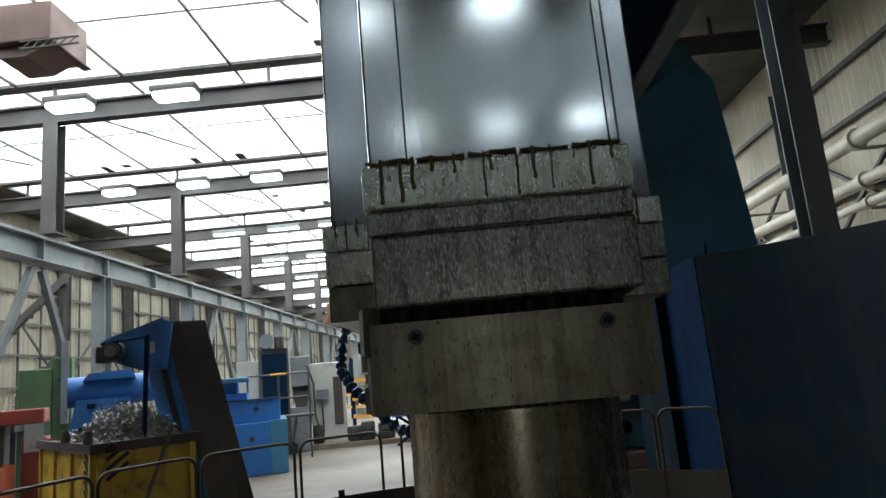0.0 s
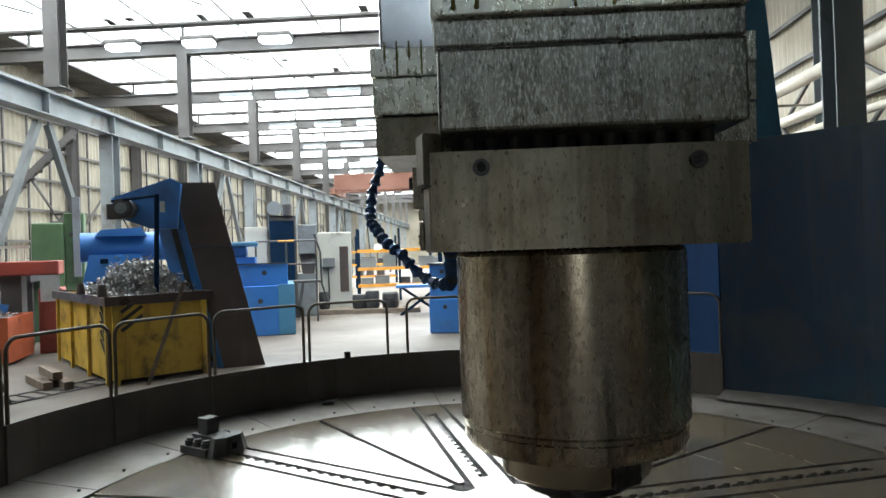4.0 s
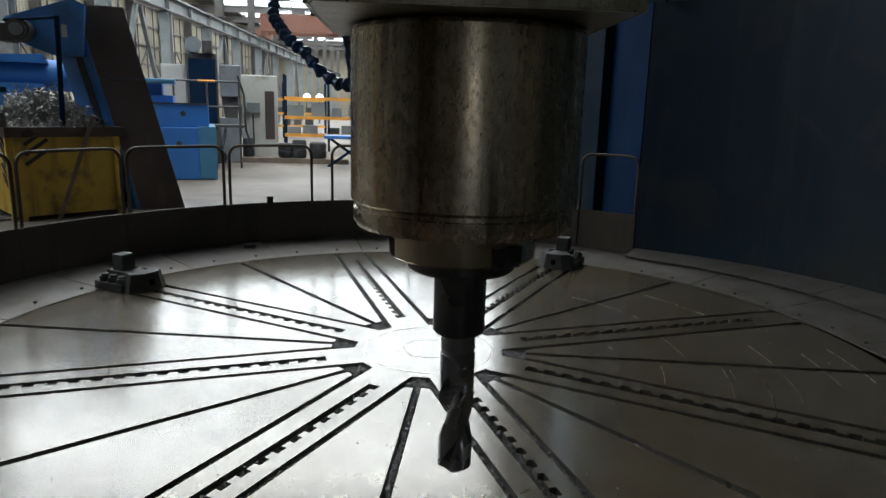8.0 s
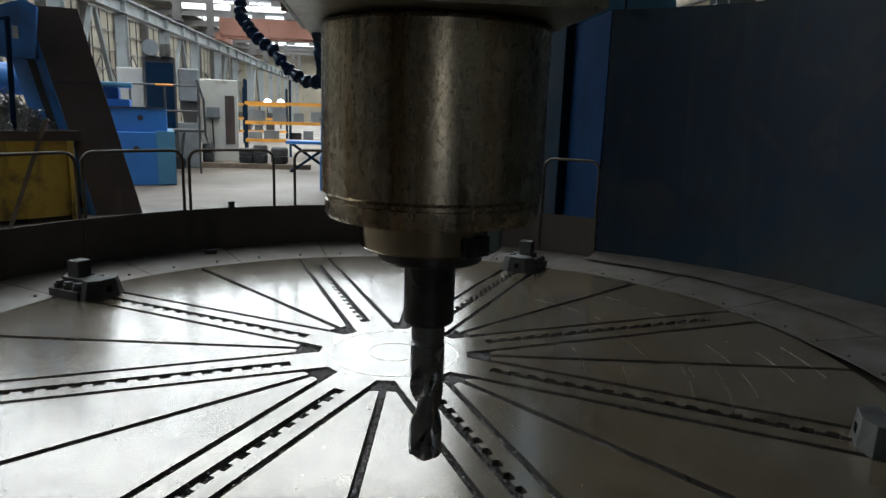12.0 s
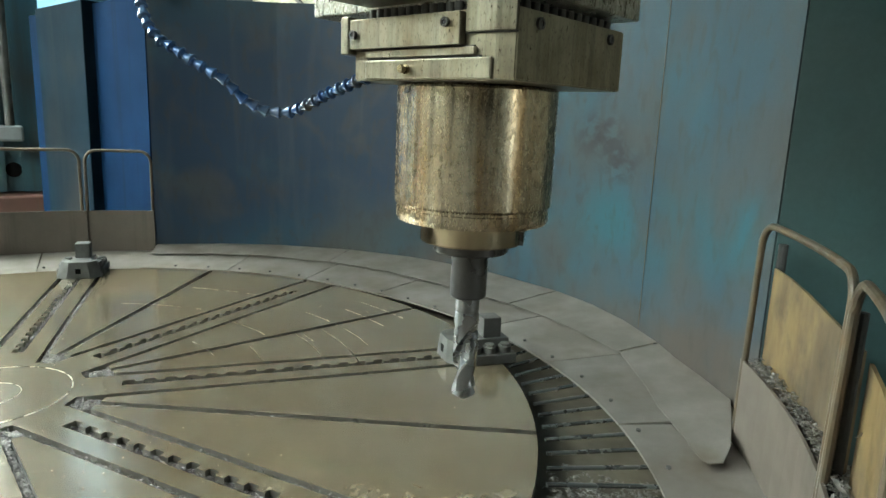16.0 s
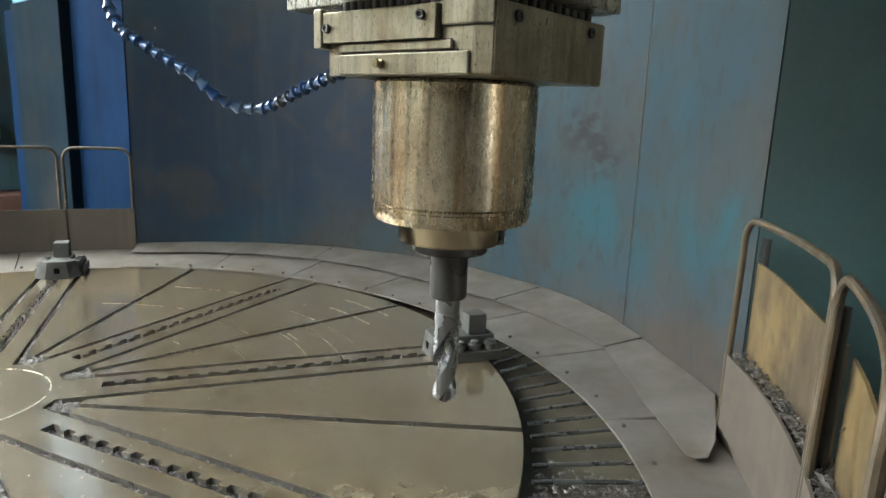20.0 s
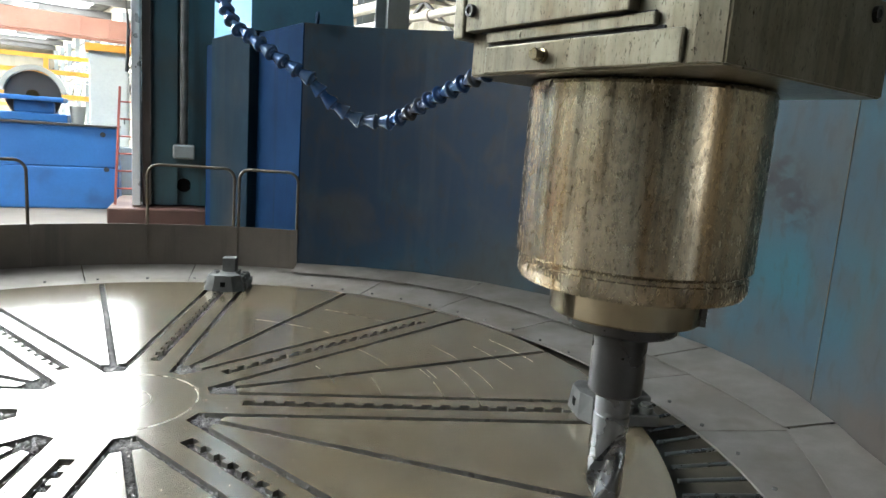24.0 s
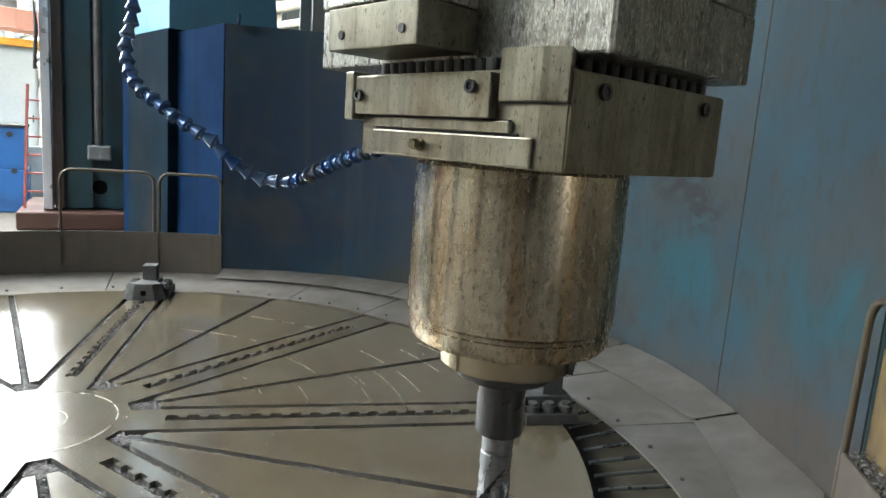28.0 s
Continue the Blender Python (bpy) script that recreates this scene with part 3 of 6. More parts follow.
def part(name, bm, mat, parent=None, label="", m=None, smooth=35.0):
    ob = new(name, bpy.data.meshes.new(name))
    finish(ob, bm, mat, smooth)
    if parent is not None:
        ob.parent = parent
    if m is not None:
        ob.matrix_basis = m
    if label:
        ob["label"] = label
    return ob


def twin(ob, m, parent=None):
    """A copy of one part on the same mesh."""
    o = ob.copy()
    scene.collection.objects.link(o)
    if parent is not None:
        o.parent = parent
    o.matrix_basis = m
    return o


def thing(name, label, category, m=None, group="", kind=""):
    ob = new(name)
    ob.empty_display_size = 0.1
    if m is not None:
        ob.matrix_basis = m
    return tagged(ob, label, category, group, kind)


def single(name, bm, mat, label, category, m=None, group="", kind="", smooth=35.0):
    ob = part(name, bm, mat, None, "", m, smooth)
    return tagged(ob, label, category, group, kind)


def polar(r, a, z=0.0):
    return Vector((r * math.cos(radians(a)), r * math.sin(radians(a)), z))

# ---- the setting: ground, hall ----
FZ = -0.10              # the shop floor, a little below the table's top
bm = B()
inner = [bm.verts.new(polar(4.0 if -100 < a - 360 * (a > 180) < 34 else 3.66, a, FZ)) for a in range(0, 360, 5)]
outer = [bm.verts.new(polar(400, a, FZ)) for a in range(0, 360, 5)]
for i in range(72):
    bm.faces.new((inner[i], inner[(i + 1) % 72], outer[(i + 1) % 72], outer[i]))
single("floor", bm, M_FLOOR, "worn stained concrete workshop floor with oil marks", "floor", kind="structure", smooth=0)
bm = B()
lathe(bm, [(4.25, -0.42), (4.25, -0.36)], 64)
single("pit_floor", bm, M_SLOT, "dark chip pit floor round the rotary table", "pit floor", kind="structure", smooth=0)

GW, RW, LW = -11.0, 10.0, -20.0      # crane girder, right wall, left wall, across the hall
U0, U1, ZR = -34.0, 99.0, 9.0        # hall's ends and the underside of its roof beams


def corrugated(w, u0, u1, z0, z1, pitch=0.3, depth=0.04):
    bm = B()
    n = int((u1 - u0) / pitch)
    cols = []
    for i in range(n * 2 + 1):
        u = u0 + i * pitch / 2
        d = depth if i % 2 else 0.0
        cols.append((bm.verts.new((w + d, u - 0.03 * (i % 2), z0)), bm.verts.new((w + d, u - 0.03 * (i % 2), z1))))
    for a, b in zip(cols, cols[1:]):
        bm.faces.new((a[0], b[0], b[1], a[1]))
    ext = bmesh.ops.extrude_face_region(bm, geom=list(bm.faces))
    bmesh.ops.translate(bm, vec=(0.08 if w > 0 else -0.08, 0, 0), verts=[v for v in ext["geom"] if isinstance(v, bmesh.types.BMVert)])
    return bm


single("wall_right", corrugated(RW, U0, U1, FZ, 10.4), M_SIDING, "weathered cream corrugated wall siding with streaks", "wall", HM, kind="structure", smooth=0)
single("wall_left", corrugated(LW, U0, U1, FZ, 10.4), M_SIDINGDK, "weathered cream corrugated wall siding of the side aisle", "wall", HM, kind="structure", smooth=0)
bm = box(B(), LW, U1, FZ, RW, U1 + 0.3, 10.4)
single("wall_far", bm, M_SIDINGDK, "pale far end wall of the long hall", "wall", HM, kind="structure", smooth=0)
DW0, DW1, DH = -0.6, 3.0, 3.6       # open hall gate behind the camera
bm = box(B(), LW, U0 - 0.3, FZ, DW0, U0, 10.4)
box(bm, DW1, U0 - 0.3, FZ, RW, U0, 10.4)
box(bm, DW0, U0 - 0.3, DH, DW1, U0, 10.4)
single("wall_near", bm, M_SIDING, "cream end wall of the hall with a gate opening", "wall", HM, kind="structure", smooth=0)
t = thing("door_1", "dark steel frame of the open hall gate", "gate", HM @ pose(0, U0, 0), kind="structure")
for w in (DW0 - 0.2, DW1):
    part("frame_post", box(B(), w, 0.003, FZ, w + 0.2, 0.12, DH), M_DARKSTEEL, t, smooth=0)
part("frame_head", box(B(), DW0 - 0.2, 0.003, DH, DW1 + 0.2, 0.12, DH + 0.25), M_DARKSTEEL, t, smooth=0)
# dark roof over the machine and the right side, glass between the beams over the rest
GLB, GRB = -5.0, 7.5     # edges of the glass behind the machine
BEAMS = [-31.4, -24.2, -16.8, -9.4, -2.0, 5.0] + [12.6 + 7.65 * k for k in range(12)]     # roof beams down the hall
G0, G1, G2 = 7.0, 20.0, 96.0      # near edge of the roof glass, where it widens, and its end
GR, GRW = 2.6, 8.8                # right edge of the glass, near and farther down the hall
GN, GRN = -2.0, -11.0              # near end and right edge of the glass over the left bay beside the machine
GB0, GB1 = -30.0, -18.0           # glass over the other end of the hall, behind the machine
bm = B()
box(bm, GRW, G1, 10.4, RW + 0.3, U1 + 0.3, 10.6)
box(bm, GR, GB1, 10.4, RW + 0.3, G1, 10.6)
box(bm, GRB, GB0, 10.4, RW + 0.3, GB1, 10.6)
box(bm, LW + 2.0, GB0, 10.4, GLB, GB1, 10.6)
box(bm, GR, U0 - 0.3, 10.4, RW + 0.3, GB0, 10.6)
box(bm, LW - 0.3, U0 - 0.3, 10.4, LW + 2.0, U1 + 0.3, 10.6)
box(bm, LW + 2.0, GB1, 10.4, GR, GN, 10.6)
box(bm, GRN, GN, 10.4, GR, G0, 10.6)
box(bm, LW + 2.0, U0 - 0.3, 10.4, GR, GB0, 10.6)
box(bm, LW + 2.0, G2, 10.4, GRW, U1 + 0.3, 10.6)
for u in BEAMS[6:]:
    box(bm, LW + 2.0, u - 0.2, 10.4, GRW if u > G1 else GR, u + 0.2, 10.6)
single("ceiling", bm, M_DARKSTEEL, "dark solid roof beside and between the skylights", "ceiling", HM, kind="structure", smooth=0)
GLASS_U = [(GB0, GB1), (GN, G0 - 0.01), (G0, BEAMS[6] - 0.2)] + [(u + 0.2, v - 0.2) for u, v in zip(BEAMS[6:], BEAMS[7:])]
for i, (a, b) in enumerate(GLASS_U):
    back = a < GB1
    right = GRB if back else GRN if a < G0 else GRW if a > G1 else GR
    left = GLB if back else LW + 2.0
    bm = box(B(), left, a, 10.48, right, b, 10.49)
    o = single("window_%d" % (i + 1), bm, M_ROOFSHEET if back else M_GLASS, "grimy translucent roof sheet behind the machine" if back else "long dusty glass roof light between dark beams", "skylight", HM, kind="structure", smooth=0)
    o.visible_shadow = back
    bm = B()
    rnd = random.Random(100 + i)
    for k in range(int((right - left) / 3.0) + 1):
        x0 = left + k * 3.0
        box(bm, x0 - 0.03, a, 10.40, x0 + 0.03, b, 10.47)
    box(bm, left, (a + b) / 2 - 0.02, 10.425, right, (a + b) / 2 + 0.02, 10.455)
    for k in range(8):
        x0, y0 = rnd.uniform(left + 1, right - 1), rnd.choice((rnd.uniform(a + 0.3, b - 0.7), a + 0.02, b - 0.7))
        box(bm, x0, y0, 10.45, x0 + rnd.choice((0.3, 0.5, 0.25)), y0 + rnd.choice((0.3, 0.6)), 10.475)
    part("window_frame", bm, M_DARKSTEEL, o, "thin dark glazing bars with a few patched panes", smooth=0)

# sky light in the roof openings
for u0, u1, right in ((GB0, GB1, GRB), (GN, G0, GRN), (G0, G1, GR), (G1, 51.0, GRW), (51.0, 96.0, GRW)):
    L = bpy.data.lights.new("skylight_area", "AREA")
    left = GLB if u0 == GB0 else LW + 2.0
    wide = right - left
    L.shape, L.size, L.size_y, L.energy, L.color = "RECTANGLE", wide, u1 - u0, SKY_LAMP * (0.24 if u0 == GB0 else 1.0) * wide * (u1 - u0), (0.90, 0.96, 1.0)
    lo = new("skylight_area", L)
    lo.matrix_world = HM @ pose((right + left) / 2, (u0 + u1) / 2, 10.9)

# daylight in the open gate
L = bpy.data.lights.new("gate_area", "AREA")
L.shape, L.size, L.size_y, L.energy, L.color = "RECTANGLE", DW1 - DW0, DH - FZ, 12.0 * (DW1 - DW0) * (DH - FZ), (0.92, 0.96, 1.0)
new("gate_area", L).matrix_world = HM @ pose((DW0 + DW1) / 2, U0 - 0.15, (DH + FZ) / 2, 90, 0, 0)


def roof_beam(u):
    t = thing("roof_beam", "dark steel roof truss beam under the skylights", "beam", HM @ pose(0, u, 0), "roof beams", "structure")
    bm = B()
    box(bm, LW, -0.15, ZR + 0.3, RW, 0.15, ZR + 0.35)
    box(bm, LW, -0.02, ZR + 0.3, RW, 0.02, ZR + 0.85)
    box(bm, LW, -0.15, ZR + 0.8, RW, 0.15, ZR + 0.85)
    part("girder", bm, M_DARKSTEEL, t, smooth=0)
    bm = B()
    for k in range(5):
        x = LW + 3 + k * 6.0
        bar(bm, (x, 0, ZR + 0.85), (x, 0, 10.4), 0.08, 0.08)
        bar(bm, (x, 0, ZR + 0.85), (x + 1.6, 5.6, 10.35), 0.05, 0.05)
    part("bracing", bm, M_DARKSTEEL, t, smooth=0)
    return t


for u in BEAMS:
    roof_beam(u)


def i_column(name, w, u, z1, label, group, mat):
    bm = B()
    box(bm, -0.2, -0.2, 0, 0.2, -0.175, z1)
    box(bm, -0.2, 0.175, 0, 0.2, 0.2, z1)
    box(bm, -0.02, -0.175, 0, 0.02, 0.175, z1)
    box(bm, -0.3, -0.3, 0, 0.3, 0.3, 0.03)
    return single(name, bm, mat, label, "column", hall(w, u, FZ), group, "structure", 0)


GB, GT = 5.35, 5.95     # crane girder's underside and top
for u in range(-3, 99, 6):
    i_column("crane_column", GW, u, GB - FZ, "grey painted steel column under the crane girder", "crane columns", M_GREY)
for u in BEAMS[4:]:
    i_column("upper_column", GW, u, 0.1 + ZR - GT, "dark steel column on the crane girder up to the roof", "upper columns", M_DARKSTEEL).matrix_basis = hall(GW, u, GT + 0.2)
for u in range(-3, 99, 6):
    i_column("wall_column", RW - 0.35, u, ZR - FZ, "grey steel wall column beside the siding", "wall columns", M_GREY)
    i_column("aisle_column", LW + 0.35, u, ZR - FZ, "dark steel column by the aisle wall", "aisle columns", M_DARKSTEEL)
i_column("crane_column", 5.95, 7.25, ZR - FZ, "pale grey steel column behind the screen, in front of the pipes", "crane columns", M_GREY).matrix_basis = hall(5.95, 7.25, FZ) @ Matrix.Diagonal((1.15, 1.15, 1, 1))
bm = B()
box(bm, GW - 0.22, -8, GB, GW + 0.22, U1, GB + 0.03)
box(bm, GW - 0.22, -8, GT - 0.03, GW + 0.22, U1, GT)
box(bm, GW - 0.02, -8, GB + 0.03, GW + 0.02, U1, GT - 0.03)
for u in range(-6, 99, 3):
    box(bm, GW + 0.02, u - 0.02, GB + 0.03, GW + 0.2, u + 0.02, GT - 0.03)
box(bm, GW - 0.04, -8, GT, GW + 0.04, U1, GT + 0.12)
single("crane_girder", bm, M_GREY, "long grey crane runway girder with stiffeners and rail", "crane girder", HM, kind="structure", smooth=0)
bm = B()
for u in range(3, 60, 6):
    if u % 12 == 9:
        for d in (-1, 1):
            bar(bm, (GW, u + 3 + 2.7 * d, 0), (GW, u + 3 + 0.2 * d, GB - 0.2), 0.16, 0.16)
single("brace_frame", bm, M_BRACE, "grey steel diagonal braces between crane columns", "brace", HM, kind="structure", smooth=0)
bm = B()
for z in (1.2, 2.6, 4.0, 5.4, 6.8, 8.2):
    box(bm, LW + 0.12, U0, z, LW + 0.22, U1, z + 0.1)
for k in range(64):
    box(bm, LW + 0.12, -3.0 + 1.5 * k, FZ, LW + 0.2, -2.93 + 1.5 * k, 9.4)
for u in range(-3, 99, 6):
    bar(bm, (LW + 0.3, u, 2.6), (LW + 0.3, u + 3, 5.4), 0.08, 0.08)
    bar(bm, (LW + 0.3, u + 6, 2.6), (LW + 0.3, u + 3, 5.4), 0.08, 0.08)
single("wall_rails", bm, M_DARKSTEEL, "dark steel rails and braces on the aisle wall", "wall framing", HM, kind="structure", smooth=0)
bm = B()
for z in (3.2, 5.2, 7.0, 8.4):
    box(bm, RW - 0.16, U0, z, RW - 0.04, U1, z + 0.12)
for u in range(-3, 99, 6):
    bar(bm, (RW - 0.2, u, 3.2), (RW - 0.2, u + 3, 5.2), 0.09, 0.09)
    bar(bm, (RW - 0.2, u + 6, 3.2), (RW - 0.2, u + 3, 5.2), 0.09, 0.09)
    bar(bm, (RW - 0.2, u, 7.0), (RW - 0.2, u + 3, 5.2), 0.09, 0.09)
    bar(bm, (RW - 0.2, u + 6, 7.0), (RW - 0.2, u + 3, 5.2), 0.09, 0.09)
single("wall_bracing", bm, M_DARKSTEEL, "dark steel rails and cross braces on the siding", "wall framing", HM, kind="structure", smooth=0)
for z, r in ((5.57, 0.165), (4.70, 0.13), (4.25, 0.09)):
    bm = rod(B(), (RW - 2.0, -10.0, z), (RW - 2.0, 70, z), r, n=16)
    for u in range(-9, 70, 6):
        rod(bm, (RW - 2.0, u, z), (RW - 2.0, u + 0.16, z), r * 1.35, n=16)
        box(bm, RW - 2.0, u + 0.05, z - r - 0.06, RW - 0.1, u + 0.12, z - r)
    single("wall_pipe", bm, M_PIPE, "pale painted pipe run on wall brackets", "pipe", HM, "wall pipes", "structure")

# overhead travelling crane far down the hall
t = thing("overhead_crane", "red-oxide overhead travelling crane spanning the hall", "crane", HM @ pose(0, 46, 0))
for v in (0, 2.2):
    bm = box(B(), GW, v - 0.2, 6.5, RW - 0.6, v + 0.2, 7.7)
    for k in range(12):
        box(bm, GW + k * 1.7, v - 0.24, 6.5, GW + k * 1.7 + 0.06, v + 0.24, 7.7)
    part("crane_beam", bm, M_CRANE, t, smooth=0)
for w in (GW, RW - 0.6):
    part("end_carriage", box(B(), w - 0.2, -1.0, 6.15, w + 0.2, 3.2, 6.6), M_CRANE, t, smooth=0)
bm = box(B(), -6.4, -0.3, 7.72, -4.6, 2.5, 8.3)
part("hoist", bm, M_DARKSTEEL, t, smooth=0)


def bay_lamp(w, u):
    t = thing("bay_lamp", "rounded rectangular high-bay lamp under the roof beam, lit", "lamp", HM @ pose(w, u - (0.44 if u > 0 else -0.44), ZR + 0.80), "high-bay lamps")
    part("housing", box(B(), -0.62, -0.28, -0.16, 0.62, 0.28, -0.005, 0.03), M_DARKSTEEL, t)
    part("lens", box(B(), -0.56, -0.24, -0.34, 0.56, 0.24, -0.162, 0.06), M_LAMP, t, "glowing cool white lens")
    return t


for u, ws in ((BEAMS[6], (-10.3, -7.4)), (BEAMS[7], (-13.1, -10.2, -7.35)), (BEAMS[2], (-1.8, 1.2, 4.2)), (BEAMS[1], (-4.2, -1.3, 1.6, 4.55, 7.3))):
    for w in ws:
        bay_lamp(w, u)


def tube_lamp(w, u):
    t = thing("tube_lamp", "long fluorescent lamp under the roof beam, lit", "lamp", HM @ pose(w, u - 0.305, ZR + 0.62), "fluorescent lamps")
    part("housing", box(B(), -0.8, -0.15, -0.18, 0.8, 0.15, 0.0), M_GREY, t, smooth=0)
    part("tube", box(B(), -0.76, -0.12, -0.26, 0.76, 0.12, -0.185, 0.03), M_TUBE, t, smooth=0)
    return t


for u in BEAMS[8:16]:
    for w in (-11.7, -8.95, -6.4, -1.0, 4.0):
        tube_lamp(w, u)

# ---- rotary table ----
RT, D, SW = 2.92, 0.152, 0.021      # rim radius, slot centre's offset from the track axis, slot half width
table = thing("rotary_table", "large round cast-iron boring-mill table with radial T-slots and toothed tracks", "machine table")
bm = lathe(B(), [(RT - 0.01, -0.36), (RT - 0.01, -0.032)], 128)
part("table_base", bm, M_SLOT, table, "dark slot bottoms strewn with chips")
TH0 = -0.05


def slab(pts):
    """A table plate: bright machined top, oily dark slot walls."""
    bm = prism(B(), pts, TH0, 0.0)
    bm.normal_update()
    for f in bm.faces:
        f.material_index = 0 if abs(f.normal.z) > 0.5 else 1
    return bm


def slab_part(name, bm, label=""):
    ob = part(name, bm, M_TABLE, table, label, smooth=0)
    ob.data.materials.append(M_SLOTSIDE)
    return ob


def rot(p, a):
    c, s = math.cos(radians(a)), math.sin(radians(a))
    return (p[0] * c - p[1] * s, p[0] * s + p[1] * c)


def arc(a0, a1, n, r=RT):
    return [(r * math.cos(a0 + (a1 - a0) * i / n), r * math.sin(a0 + (a1 - a0) * i / n)) for i in range(n + 1)]


def at_rim(off):
    return math.asin(off / RT)


PK = 0.47               # inner edge of the pockets where three slots meet
# hub: an octagon whose corners are cut by the pockets, with the inner half of each track
yin = D - SW
C8, S8 = math.cos(radians(22.5)), math.sin(radians(22.5))
PW = (PK * S8 - yin) / C8                # half width of a pocket's inner edge
HX = PK * C8 + PW * S8                   # where the hub ends and a track begins


def track_half(side):
    """Half of a track along +x from the hub to the rim; the rack groove bites into it."""
    g0, g1, pitch = 0.66, 2.62, 0.112
    lo, hi = 0.004, 0.052
    pts = [(HX, 0.0), (g0, 0.0)]
    if side > 0:
        x = g0
        pts += [(g0, hi)]
        k = 0
        while x + pitch < g1:
            pts += [(x + pitch * 0.55, hi), (x + pitch * 0.55, lo + 0.018), (x + pitch, lo + 0.018), (x + pitch, hi)]
            x += pitch
        pts += [(x, 0.0)]
    else:
        pts += [(g0, 0.022), (g1 - 0.03, 0.022), (g1 - 0.03, 0.0)]
    e = at_rim(yin)
    pts += [(RT, 0.0)] + arc(0, e, 3)[1:]
    pts += [(HX, yin)]
    return [(p[0], side * p[1]) for p in pts]


for side in (1, -1):
    bm = slab(track_half(side) if side > 0 else track_half(side)[::-1])
    first = slab_part("track_plate", bm, "machined track with a toothed rack groove" if side > 0 else "")
    for k in range(1, 8):
        twin(first, pose(0, 0, 0, 0, 0, 45 * k), table)
bm = slab([rot((PK, q * PW), 22.5 + 45 * k) for k in range(8) for q in (-1, 1)])
hub = slab_part("hub_plate", bm, "bright worn centre plate")
bm = B()
for r, w in ((0.405, 0.006), (0.16, 0.004)):
    lathe(bm, [(r, 0.0), (r + w, 0.0), (r + w, 0.0015), (r, 0.0015)], 72, loop=True)
part("centre_ring", bm, M_SCRIBE, table, "bright scribed centring rings")


def scribe(r, a0, a1, w=0.003):
    n = max(3, int((a1 - a0) / 2))
    pts = [tuple(polar(r, a0 + (a1 - a0) * i / n).xy) for i in range(n + 1)] + [tuple(polar(r + w, a1 + (a0 - a1) * i / n).xy) for i in range(n + 1)]
    return prism(B(), pts, 0.0, 0.0004)


rnd = random.Random(31)
for r, a0, a1 in ((1.45, -38, -26), (1.82, -41, -24), (1.86, -33, -25), (2.02, -44, -24), (2.17, -36, -12), (2.45, -30, -16), (2.68, -26, -14), (1.20, -28, -12), (1.64, -20, -4), (2.30, 4, 20), (1.75, 8, 30), (1.55, 150, 172)):
    part("scribed_arc", scribe(r, a0, a1, rnd.uniform(0.002, 0.0045)), M_SCRIBE, table, "thin bright turning mark", smooth=0)


def wedge(side):
    """The sector between a track slot and the slot half way between two tracks, along the pocket's axis +x."""
    a = radians(22.5)
    c = D + SW                   # near edge of the track slot, from the track's axis
    # line of the track slot edge in the frame where the middle slot lies on +x: y = x tan a - c / cos a
    y_at = lambda x: x * math.tan(a) - c / math.cos(a)
    s = 0.023
    x0 = 0.625
    er = a - at_rim(c)
    pts = [(x0, s)] + arc(at_rim(s), er, 12) + [(x0, y_at(x0))]
    return [(p[0], side * p[1]) for p in pts]


for side in (1, -1):
    w = wedge(side)
    first = slab_part("sector_plate", slab(w if side > 0 else w[::-1]))
    first.matrix_basis = pose(0, 0, 0, 0, 0, 22.5)
    for k in range(1, 8):
        twin(first, pose(0, 0, 0, 0, 0, 22.5 + 45 * k), table)


def chuck_jaw(r, a):
    t = thing("chuck_jaw", "dark steel clamping jaw with bolts and a square block", "chuck jaw", pose(0, 0, 0, 0, 0, a) @ pose(r, 0, 0), "table jaws")
    bm = B()
    plan = [(-0.10, -0.085), (-0.045, -0.165), (0.02, -0.165), (0.02, 0.165), (-0.045, 0.165), (-0.10, 0.085)]
    lo = [bm.verts.new((x, y * 1.12, 0.0)) for x, y in plan]
    hi = [bm.verts.new((x + 0.012 * (x < 0), y * 0.84, 0.148)) for x, y in plan]
    bm.faces.new(lo[::-1])
    bm.faces.new(hi)
    for i in range(6):
        bm.faces.new((lo[i], lo[(i + 1) % 6], hi[(i + 1) % 6], hi[i]))
    bmesh.ops.bevel(bm, geom=list(bm.edges), offset=0.003, segments=1, affect="EDGES")
    part("jaw_nose", bm, M_JAW, t, smooth=0)
    part("jaw_base", box(B(), 0.021, -0.195, 0.0, 0.35, 0.195, 0.065, 0.005), M_JAW, t)
    part("jaw_spine", box(B(), 0.021, -0.085, 0.065, 0.34, 0.085, 0.135, 0.006), M_JAW, t)
    for x in (0.075, 0.180, 0.285):
        for y in (-0.140, 0.140):
            part("bolt", rod(rod(B(), (x, y, 0.065), (x, y, 0.105), 0.043, n=18), (x, y, 0.105), (x, y, 0.122), 0.032, n=6), M_JAW, t)
    part("stop_block", box(B(), 0.165, -0.062, 0.135, 0.29, 0.062, 0.268, 0.006), M_JAW, t)
    part("socket_recess", box(B(), -0.0985, -0.022, 0.045, -0.0925, 0.022, 0.09), M_HOLE, t, "square dark socket", smooth=0)
    return t


for a in (135, 45, -45):
    chuck_jaw(2.66, a)

# ---- guard ring, rails and enclosure ----
ring = thing("guard_ring", "low dark sheet-metal guard ring round the table", "guard ring", kind="structure")
SEG = [(36.2, 46.6), (46.6, 60.8), (60.8, 76.5), (76.5, 92.6), (92.6, 109.0), (109.0, 125.2), (125.2, 140.8), (140.8, 156.2), (156.2, 172)]


